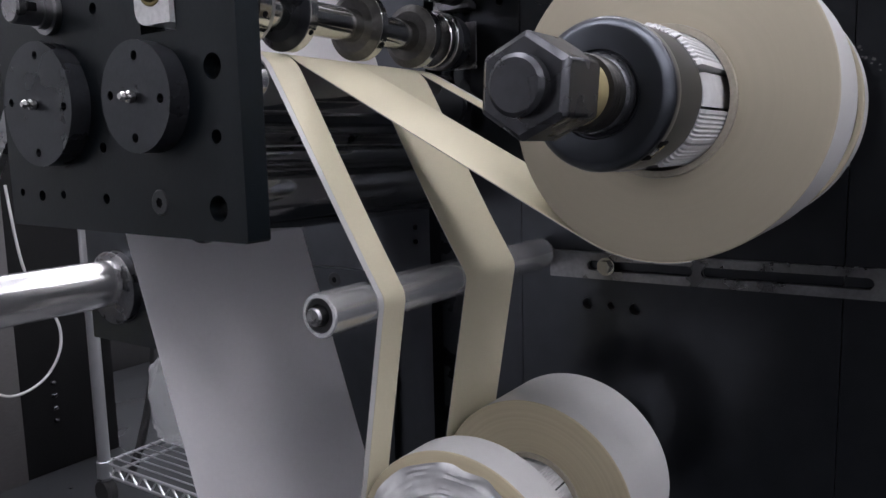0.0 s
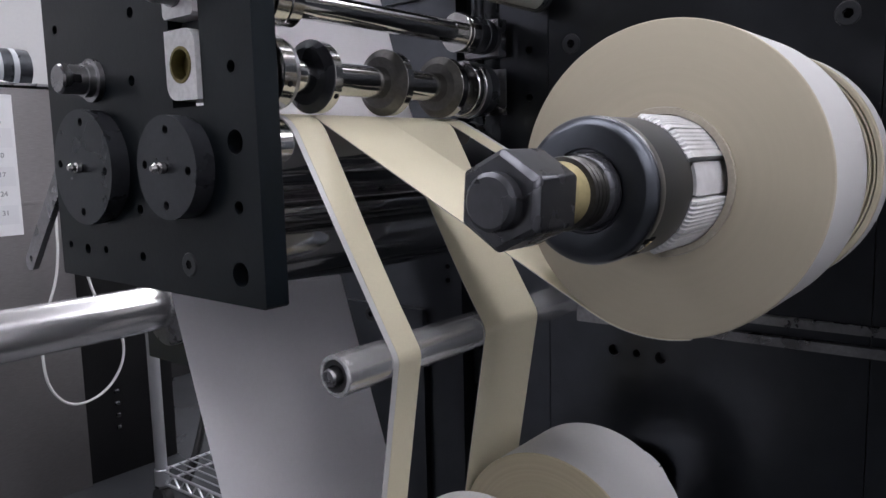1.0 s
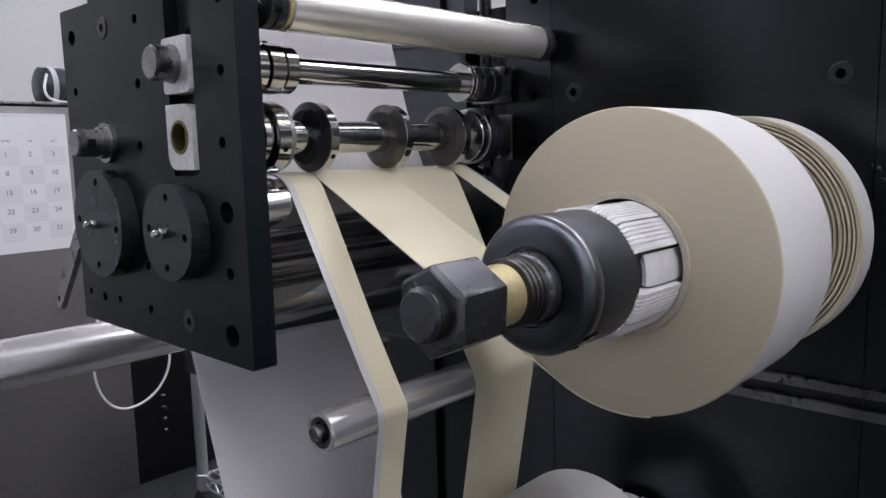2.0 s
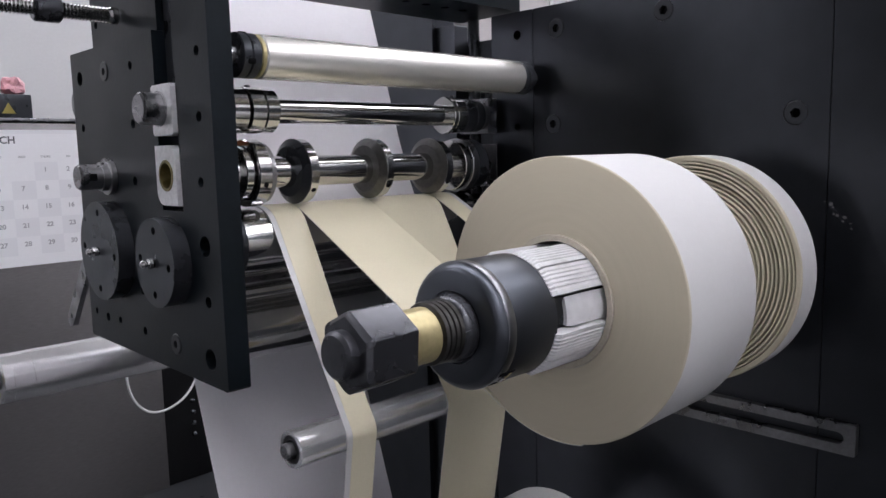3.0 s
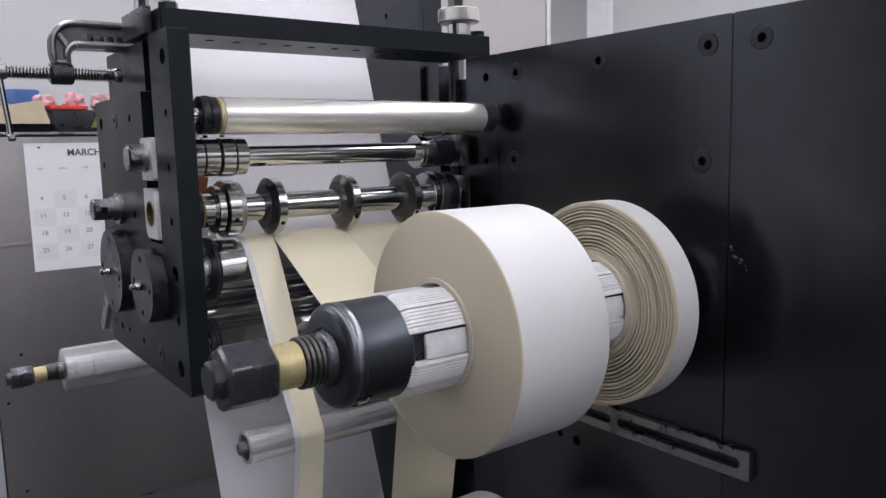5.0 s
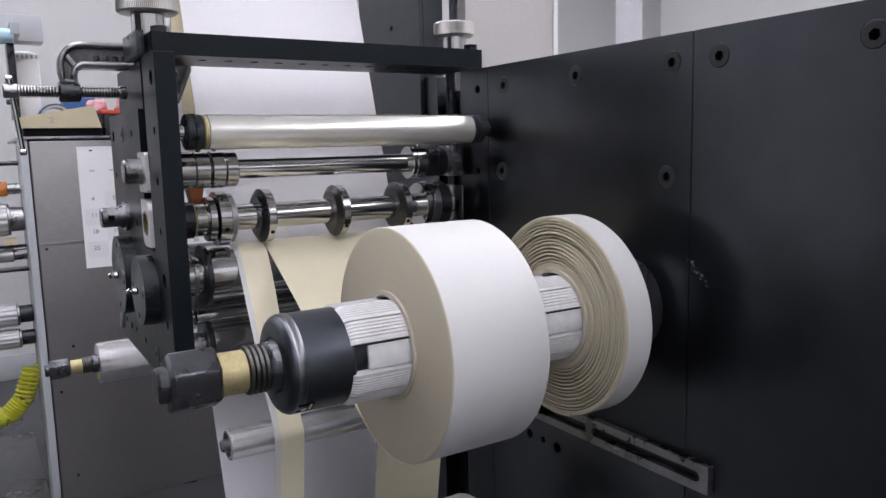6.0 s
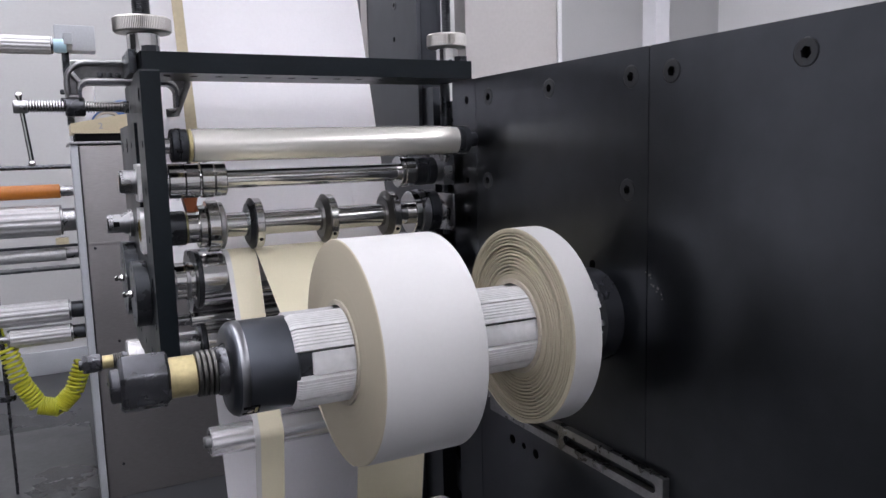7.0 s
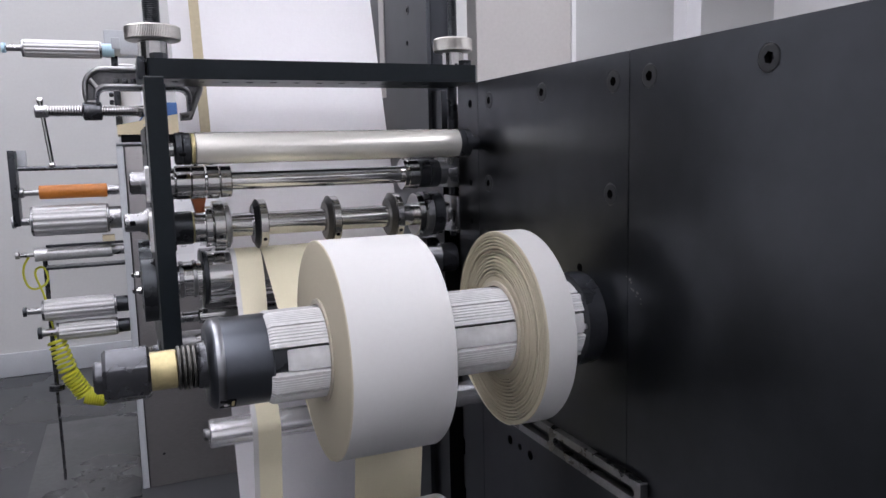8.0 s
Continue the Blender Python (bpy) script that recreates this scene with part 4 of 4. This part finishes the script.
part("screw_head", rod(-0.4505, -0.4380, 0.0066, KYC, 1.3285, 0.001), dull_steel, clamp)
part("handle", sweep([(-0.4445, KYC - 0.001, 1.339), (-0.4435, KYC, 1.328), (-0.4385, KYC + 0.002, 1.273)], 0.0024, 12, rounds=0), steel, clamp, "sliding bar handle")
for hx, hz in ((-0.4445, 1.3395), (-0.4385, 1.2725)):
    part("handle_end", rod(hx - 0.003, hx + 0.003, 0.0032, KYC, hz, 0.001, 16), steel, clamp)
for i in range(5):
    part("raised_mark", box(-0.372 + 0.0085 * i, -0.3665 + 0.0085 * i, KYC - 0.0036, KYC - 0.0023, 1.3575, 1.3630, 0.0002), nut_steel, clamp)
clamp.location.x += 0.0055
clamp.location.z -= 0.0035

# ---- behind the machine: the empty rewind shaft, steel cabinet, panel ----
BY, BZ = 0.951, 0.9260
tube = thing("rewind_shaft", (-0.2, BY, BZ - 0.034), "empty rewind shaft with a bare polished tube and hexagon nut", "shaft", "rewind shafts")
shaft_nut(tube, -0.405, BY, BZ, 30, 0.82)
part("tube", lathe([(-0.3285, 0.010), (-0.3285, 0.030), (-0.3265, 0.0335), (-0.3150, 0.0335), (-0.3147, 0.0330), (-0.3143, 0.0335), (-0.2900, 0.0335), (-0.2897, 0.0330), (-0.2893, 0.0335), (-0.012, 0.0335), (-0.010, 0.031), (-0.010, 0.01)], BY, BZ, 64), aluminium, tube, "polished aluminium tube")
part("flange", lathe([(-0.0095, 0.010), (-0.0095, 0.050), (-0.008, 0.0525), (0.004, 0.0525), (0.004, 0.01)], BY, BZ - 0.008, 56), dull_steel, tube, "turned steel flange")
mount = thing("mounting_plate", (0.02, BY, 0.81), "dark square plate carrying an empty rewind shaft", "machine plate")
part("plate", slab(chamfered(BY - 0.085, BY + 0.075, 0.835, 0.998), [], 0.0045, 0.022), black_plate, mount)
part("edge_strip", box(-0.001, 0.02, BY - 0.08, BY + 0.07, 0.9985, 1.010, 0.001), aluminium, mount)
part("arm", box(0.0225, 0.05, 0.605, BY + 0.02, 0.87, 0.985, 0.002), black_part, mount)

side_panel = thing("tall_cabinet", (0.13, 0.45, FLOOR), "tall pale stainless cabinet behind the black plates", "cabinet")
part("panel", box(0.070, 0.2205, 0.44, 0.47, FLOOR, 2.1, 0.002), pale_steel, side_panel)
part("door_edge", box(0.2125, 0.2195, 0.437, 0.4395, FLOOR + 0.1, 2.08, 0.0008), white_wall, side_panel, "white folded door edge")
pole = thing("upright_post", (0.70, 0.77, FLOOR), "pale grey square steel post on the floor", "post")
part("post", box(0.685, 0.722, 0.76, 0.80, FLOOR, 2.95, 0.003), pale_post, pole)

cabinet = thing("steel_cabinet", (-0.08, 1.9, FLOOR), "brushed stainless machine cabinet with a calendar on it", "cabinet")
part("body", box(-0.354, 0.195, 1.652, 2.25, FLOOR, 1.302, 0.003), stainless, cabinet)
part("side_post", box(-0.374, -0.3575, 1.650, 1.76, FLOOR, 1.305, 0.002), grey_paint, cabinet, "grey edge post")
part("gasket", box(-0.3572, -0.3543, 1.655, 1.70, FLOOR, 1.30), rubber, cabinet, "black gasket line")
part("top", box(-0.374, 0.20, 1.645, 2.26, 1.3055, 1.312, 0.001), dull_steel, cabinet)
for px, pz in ((-0.338, 1.045), (-0.335, 0.69), (-0.315, 0.47), (-0.30, 0.80)):
    part("rivet", yslab([(px + 0.004 * math.cos(a), pz + 0.004 * math.sin(a)) for a in (0, 1.05, 2.09, 3.14, 4.19, 5.24)], [], 1.6500, 1.6522), black_part, cabinet)
part("seam", box(-0.353, 0.194, 1.6508, 1.6523, 1.052, 1.060, 0.0005), stainless, cabinet, "raised horizontal seam")

dark = thing("dark_cabinet", (0.3, 1.9, FLOOR), "black painted machine cabinet standing beside a steel one", "cabinet")
part("body", box(0.197, 0.425, 1.66, 2.2, FLOOR, 1.30, 0.004), black_enamel, dark)
for i in range(4):
    part("stud", rod(0.268, 0.278, 0.005, 1.658, 0.50 + 0.03 * i, seg=12), nut_steel, dark)

# calendar
cal = thing("wall_calendar", (-0.08, 1.648, 0.99), "white March calendar page hung on a steel cabinet", "calendar")
CX0, CX1, CZ0, CZ1 = -0.2550, 0.0920, 0.9900, 1.2865
part("page", box(CX0, CX1, 1.6478, 1.6495, CZ0, CZ1), page, cal)
part("page_edge", box(CX0, CX1, 1.6472, 1.6476, CZ1 - 0.008, CZ1 - 0.001), page_tint, cal)
part("hole", yslab([(-0.224 + 0.0035 * math.cos(math.tau * i / 12), 1.278 + 0.0035 * math.sin(math.tau * i / 12)) for i in range(12)], [], 1.6473, 1.6477), hole_black, cal)


def words(name, text, x, z, size, mat, parent, y=1.6470, align="CENTER", turn=(math.pi / 2, 0, 0)):
    cu = bpy.data.curves.new(name, "FONT")
    cu.body, cu.size, cu.align_x, cu.align_y = text, size, align, "CENTER"
    cu.extrude = 0.0001
    cu.offset = size * 0.022
    me_ob = bpy.data.objects.new("temp_text", cu)
    scene.collection.objects.link(me_ob)
    me = bpy.data.meshes.new_from_object(me_ob.evaluated_get(bpy.context.evaluated_depsgraph_get()))
    bpy.data.objects.remove(me_ob)
    me.materials.append(mat)
    ob = new(name, me)
    ob.parent = parent
    ob.location = Vector((x, y, z)) - ORIGIN[parent.name]
    ob.rotation_euler = turn
    ORIGIN[ob.name] = Vector((x, y, z))
    return ob


words("month", "MARCH", -0.1285, 1.264, 0.0215, ink, cal)
PW = (CX1 - CX0 - 0.012) / 7
for col_n, day in enumerate(("SUN", "MON", "TUES", "WED", "THURS", "FRI", "SAT")):
    words("weekday", day, CX0 + 0.006 + PW * (col_n + 0.5), 1.228, 0.0065, pale_ink, cal)
for d in range(1, 32):
    k = d + 3
    row, col_n = k // 7, k % 7
    cx, cz = CX0 + 0.006 + PW * col_n, 1.196 - 0.0405 * row
    if (row + col_n) % 2 == 0:
        part("day_cell", box(cx, cx + PW, 1.6474, 1.6477, cz - 0.020, cz + 0.0205), page_tint, cal)
    words("day", str(d), cx + PW * 0.45, cz + 0.004, 0.0145, pale_ink, cal)

# things on the cabinet top
TOP = 1.3122
wedge = thing("cardboard_tray", (-0.26, 1.75, TOP), "beige sloping cardboard tray on a dark foot", "box")
part("foot", box(-0.36, -0.190, 1.68, 1.90, TOP, TOP + 0.020, 0.001), hole_black, wedge, "dark foot")
part("tray", yslab([(-0.368, TOP + 0.0205), (-0.190, TOP + 0.0205), (-0.205, TOP + 0.075), (-0.368, TOP + 0.045)], [], 1.675, 1.90), cardboard, wedge, "beige sloping face")
words("number", "2", -0.300, TOP + 0.038, 0.020, pale_ink, wedge, 1.674)
tape = thing("tape_roll", (-0.265, 1.85, TOP), "blue and grey tape roll standing on a cabinet", "tape roll")
for nm, r, inner, m in (("tape", 0.047, 0.0425, blue_plastic), ("core", 0.0423, 0.036, kraft_core)):
    bm = bmesh.new()
    lathe([(0, inner), (0, r), (0.05, r), (0.05, inner), (0, inner)], 0, 0, 48, bm)
    bmesh.ops.rotate(bm, verts=bm.verts[:], cent=(0, 0, 0), matrix=Matrix.Rotation(radians(90), 3, "Z"))
    bmesh.ops.translate(bm, verts=bm.verts[:], vec=(-0.265, 1.93, TOP + 0.047))
    part(nm, bm, m, tape)
jug = thing("blue_bin", (-0.205, 1.97, TOP), "dark blue plastic bin on a steel cabinet", "bin")
part("bin", box(-0.245, -0.165, 1.93, 2.02, TOP, TOP + 0.12, 0.008), blue_plastic, jug)
bin2 = thing("storage_bin", (-0.13, 1.75, TOP), "black storage bin with a red rim and yellow sign", "bin")
part("bin", box(-0.180, -0.035, 1.70, 1.80, TOP, TOP + 0.055, 0.004), black_part, bin2)
part("rim", box(-0.184, -0.10, 1.696, 1.80, TOP + 0.0555, TOP + 0.064, 0.002), red_plastic, bin2, "red rim")
part("sign", yslab([(-0.098, TOP + 0.012), (-0.070, TOP + 0.012), (-0.084, TOP + 0.036)], [], 1.6985, 1.6998), yellow_print, bin2, "yellow triangle sign")
for wx, wz in ((-0.185, 0.073), (-0.12, 0.078), (-0.06, 0.075)):
    wrap = thing("pink_wrapper", (wx, 1.75, TOP + 0.056), "crumpled pink plastic wrapper in a bin", "wrapper", "pink wrappers")
    bm = bmesh.new()
    bmesh.ops.create_icosphere(bm, subdivisions=3, radius=0.024)
    for v in bm.verts:
        v.co *= 1 + 0.5 * noise.noise(v.co * 70 + Vector((wx * 50, 0, 0)))
        v.co += Vector((wx, 1.75, TOP + wz))
    part("wrapper", bm, pink, wrap, angle=20)

motor = thing("motor", (0.15, 1.80, TOP), "black round motor with a white cable on a cabinet", "motor")
part("body", lathe([(0.095, 0), (0.095, 0.036), (0.100, 0.045), (0.190, 0.045), (0.195, 0.036), (0.195, 0)], 1.80, TOP + 0.0452, 48), black_part, motor)
for mx in (0.115, 0.150):
    part("band", pipe(mx, mx + 0.012, 0.0462, 0.0451, 1.80, TOP + 0.0452, 0.0004), grey_paint, motor, "grey band")
part("lead", sweep([(0.10, 1.752, TOP + 0.07), (0.085, 1.74, TOP + 0.03), (0.10, 1.73, TOP + 0.006), (0.18, 1.73, TOP + 0.004)], 0.003, 8), white_cable, motor, "white cable")

lever = thing("locking_lever", (-0.33, 0.57, 1.06), "flat worn steel lever behind the bearing plate", "lever")
la, lb, lw = Vector((0.530, 1.150)), Vector((0.612, 1.058)), 0.0075
ln = Vector((-(lb - la).y, (lb - la).x)).normalized() * lw
part("lever", slab([tuple(la + ln), tuple(la - ln), tuple(lb - ln), tuple(lb - ln * 0.4 + (lb - la).normalized() * 0.006), tuple(lb + ln * 0.4 + (lb - la).normalized() * 0.006), tuple(lb + ln)], [circle(lb.x - 0.004, lb.y + 0.0045, 0.0028, 12)], -0.336, -0.331), dull_steel, lever)

# cable
cable = thing("white_cable", (-0.03, 1.62, 0.7), "thin white cable hanging in a loop", "cable")
part("cable", sweep([(0.150, 1.62, 1.05), (0.137, 1.60, 0.906), (0.098, 1.60, 0.811), (0.084, 1.60, 0.738), (0.092, 1.60, 0.650), (0.142, 1.60, 0.596), (0.220, 1.60, 0.612), (0.268, 1.60, 0.672), (0.270, 1.60, 0.745), (0.235, 1.62, 0.80), (0.206, 1.62, 0.88), (0.200, 1.64, 1.05)], 0.0030, 8), white_cable, cable)


# ---- the far press: rollers carried by the cabinet's edge post ----
def fluted(x0, x1, r, y, z, n=14):
    """A drawn tube with shallow rounded grooves along it."""
    bm = bmesh.new()
    rings = []
    for x, k in ((x0, 0.80), (x0 + 0.0005, 1.0), (x1 - 0.0005, 1.0), (x1, 0.80)):
        rings.append([])
        for i in range(n * 6):
            a = math.tau * i / (n * 6)
            q = r * k * (0.94 if i % 6 == 0 else 0.96 if i % 6 in (1, 5) else 1.0)
            rings[-1].append(bm.verts.new((x, y + q * math.cos(a), z + q * math.sin(a))))
    for a, b in zip(rings, rings[1:]):
        for i in range(len(a)):
            j = (i + 1) % len(a)
            bm.faces.new((a[i], b[i], b[j], a[j]))
    bm.faces.new(rings[0])
    bm.faces.new(rings[-1])
    return bm


def far_roller(y, z, x0, r, mat, label, x1=-0.3745, cap=None, neck=0.006):
    f = thing("press_roller", ((x0 + x1) / 2, y, z - r), label, "roller", "far press rollers")
    if mat is ribbed_alu:
        part("tube", fluted(x0 + 0.006, x1 - 0.036, r, y, z), mat, f, "grooved aluminium tube")
        part("end_cap", rod(x0, x0 + 0.0058, r * 0.96, y, z, 0.001, 40), dull_steel, f)
        part("end_cap", rod(x1 - 0.0358, x1 - 0.0302, r * 0.96, y, z, 0.001, 40), dull_steel, f)
    else:
        part("tube", rod(x0, x1 - 0.0302, r, y, z, 0.001, 40), mat, f)
    part("axle", rod(x0 - 0.035, x0 - 0.0002, neck, y, z, 0.001, 20), dull_steel, f)
    part("bearing", rod(x1 - 0.0298, x1, r * 0.75, y, z, 0.001, 32), cap or dull_steel, f)
    part("tip", rod(x0 - 0.045, x0 - 0.0352, neck * 1.6, y, z, 0.001, 20), cap or dull_steel, f)
    return f


PY = 1.75
far_roller(PY, 1.189, -0.566, 0.0180, orange, "orange rubber covered roller of a printing press", neck=0.008)
far_roller(PY, 1.115, -0.590, 0.0400, ribbed_alu, "large grooved aluminium press roller", neck=0.010)
far_roller(PY, 1.028, -0.590, 0.0185, zinc, "pale grey press roller")
far_roller(PY, 0.878, -0.585, 0.0290, ribbed_alu, "grooved aluminium press roller low down", cap=black_part, neck=0.008)
far_roller(PY, 0.818, -0.555, 0.0250, ribbed_alu, "grooved aluminium press roller with black ends", cap=black_part, neck=0.010)
far_roller(PY, 1.554, -0.575, 0.0225, ribbed_alu, "grooved aluminium roller above the press", x1=-0.36, cap=pale_blue, neck=0.008)
arm = thing("roller_stand", (-0.615, PY, 1.10), "black upright arm of the far press", "machine arm")
part("arm", box(-0.628, -0.612, PY - 0.03, PY + 0.03, 1.105, 1.298, 0.002), black_part, arm)
part("plate", box(-0.611, -0.590, PY + 0.01, PY + 0.03, 1.25, 1.298, 0.002), grey_paint, arm)
tie = thing("tie_bar", (-0.48, PY, 1.245), "thin dark tie bar of the far press", "bar")
part("bar", rod(-0.6115, -0.3745, 0.0060, PY, 1.251, seg=24), nut_steel, tie)
tray = thing("drip_tray", (-0.48, PY, 1.02), "dark narrow tray under a far roller", "tray")
part("tray", box(-0.565, -0.3745, PY - 0.03, PY + 0.03, 0.988, 0.994, 0.001), black_part, tray)
part("block", box(-0.425, -0.395, PY - 0.03, PY - 0.005, 1.050, 1.070, 0.001), cardboard, tray)
part("lip", box(-0.560, -0.3745, PY - 0.032, PY - 0.02, 1.047, 1.054, 0.001), black_part, tray)
plate_up = thing("control_box", (-0.33, 1.9, TOP), "grey control box on a white housing above the press", "box")
part("box", box(-0.384, -0.286, 1.85, 1.93, 1.556, 1.622, 0.003), grey_paint, plate_up)
part("housing", box(-0.366, -0.292, 1.95, 2.06, TOP + 0.001, 1.545, 0.022), page, plate_up, "white rounded housing")
part("neck", box(-0.37, -0.352, 1.88, 1.96, TOP + 0.05, 1.5555, 0.002), black_part, plate_up, "dark upright")
for k in range(3):
    part("knob", rod(-0.382, -0.3705, 0.007, 1.89, 1.45 - 0.022 * k, 0.002, 20), black_part, plate_up)
for k in range(6):
    part("print_bar", box(-0.358 + 0.011 * k, -0.351 + 0.011 * k, 1.9485, 1.9495, 1.524, 1.534), pale_ink, plate_up)
part("bracket", box(-0.366, -0.345, PY - 0.02, 1.878, 1.556, 1.585, 0.002), grey_paint, plate_up)
stand = thing("press_stand", (-0.57, PY, FLOOR), "thin dark stand with a round foot", "stand")
part("post", zrod(-0.572, PY + 0.05, 0.66, 1.02, 0.006), nut_steel, stand)
part("foot", zrod(-0.572, PY + 0.05, 0.645, 0.66, 0.02), nut_steel, stand)
part("leg", zrod(-0.572, PY + 0.05, FLOOR, 0.644, 0.004), nut_steel, stand)

# coiled air hose
hose = thing("air_hose", (-0.49, PY, 0.62), "coiled yellow plastic air hose hanging in a loop", "hose")
pts = []
guide = [Vector(p) for p in ((-0.560, PY, 0.80), (-0.535, PY, 0.70), (-0.500, PY, 0.635), (-0.455, PY, 0.62), (-0.415, PY, 0.66), (-0.385, PY, 0.74))]
turns, steps = 38, 38 * 12
for i in range(steps + 1):
    f = i / steps * (len(guide) - 1)
    k = min(int(f), len(guide) - 2)
    p = guide[k].lerp(guide[k + 1], f - k)
    d = (guide[k + 1] - guide[k]).normalized()
    s = Vector((0, 1, 0))
    u = d.cross(s)
    a = math.tau * turns * i / steps
    pts.append(p + 0.021 * (math.cos(a) * s + math.sin(a) * u))
part("coil", sweep(pts, 0.0040, 6, rounds=0), yellow, hose)
part("tail", sweep([(-0.56, PY, 0.80), (-0.575, PY, 0.92), (-0.60, PY, 0.985), (-0.57, PY, 1.0), (-0.56, PY, 0.95), (-0.61, PY, 0.93), (-0.625, PY, 0.99), (-0.60, PY, 1.03)], 0.003, 8), yellow, hose)
tread = thing("floor_plate", (-0.52, 2.1, FLOOR), "scuffed dark steel plate lying on the floor", "floor plate")
part("plate", box(-0.660, -0.378, 1.60, 2.32, FLOOR, FLOOR + 0.006, 0.002), base_mat, tread)

# ---- wire shelf cart ----
cart = thing("wire_shelf_cart", (0.45, 1.2, FLOOR), "zinc wire shelf cart on rubber castors", "cart")
SZ = 0.462
YA, YB = 0.96, 1.40
for px, py in ((0.248, YB), (0.248, YA), (0.80, YB), (0.80, YA)):
    part("post", zrod(px, py, SZ - 0.022, 1.0, 0.0125), chrome_wire, cart)
    part("collar", zrod(px, py, SZ - 0.022, SZ + 0.014, 0.0155, 0.001), chrome_wire, cart)
    wheel = part("castor", rod(px - 0.012, px + 0.012, 0.028, py, FLOOR + 0.028, 0.004, 32), rubber, cart, "black rubber castor")
    part("fork", zrod(px, py, FLOOR + 0.0565, SZ - 0.0222, 0.017, 0.004), dull_steel, wheel)
for i in range(23):
    xx = 0.268 + 0.0225 * i
    part("shelf_wire", sweep([(xx, YA, SZ + 0.012), (xx, YB, SZ + 0.012)], 0.0017, 6, rounds=0), chrome_wire, cart)
for zz in (SZ - 0.018, SZ + 0.0085):
    for yy in (YA, YB):
        part("rail", rod(0.25, 0.80, 0.0032, yy, zz, 0.0004, 10), chrome_wire, cart)
    for xx in (0.248, 0.80):
        part("rail", sweep([(xx, YA, zz), (xx, YB, zz)], 0.0032, 8, rounds=0), chrome_wire, cart)
zig = []
for i in range(21):
    zig.append((0.248, YB - 0.44 * i / 20, SZ - 0.018 if i % 2 else SZ + 0.0085))
part("zigzag", sweep(zig, 0.0024, 6, rounds=0), chrome_wire, cart)
cart.location.x -= 0.022
bag = thing("plastic_bag", (0.385, 1.32, SZ + 0.014), "clear plastic bag with yellow contents on a wire shelf", "bag")
bm = bmesh.new()
bmesh.ops.create_icosphere(bm, subdivisions=4, radius=1.0)
for v in bm.verts:
    n = v.co.normalized()
    k = 1 + 0.18 * noise.noise(n * 3.1) + 0.08 * noise.noise(n * 9)
    v.co = Vector((0.385 + 0.075 * n.x * k, 1.33 + 0.075 * n.y * k, SZ + 0.014 + max(0, 0.105 + 0.12 * n.z * k)))
part("bag", bm, bag_film, bag, angle=40)
part("packet", box(0.362, 0.425, 1.285, 1.305, SZ + 0.015, SZ + 0.10, 0.006), cream, bag, "pale yellow packet")
black_hose = thing("black_hose", (0.40, 1.45, 0.6), "black rubber hose hanging behind a shelf cart", "hose")
part("hose", sweep([(0.40, 1.46, 0.99), (0.405, 1.46, 0.80), (0.41, 1.46, 0.66), (0.385, 1.46, 0.55), (0.34, 1.45, 0.44), (0.31, 1.45, FLOOR + 0.01)], 0.0095, 10), rubber, black_hose)
# Added board: its grey stands for the shade on the wall behind.
screen = thing("shaded_wall_board", (0.9, 2.3, FLOOR), "grey board added for the shaded wall, with a dark skirting", "partition")
part("board", box(0.43, 1.6, 2.30, 2.33, FLOOR, 1.30, 0.003), grey_paint, screen)
part("skirting", box(0.43, 1.6, 2.285, 2.2995, FLOOR, FLOOR + 0.12, 0.002), rubber, screen, "dark skirting")
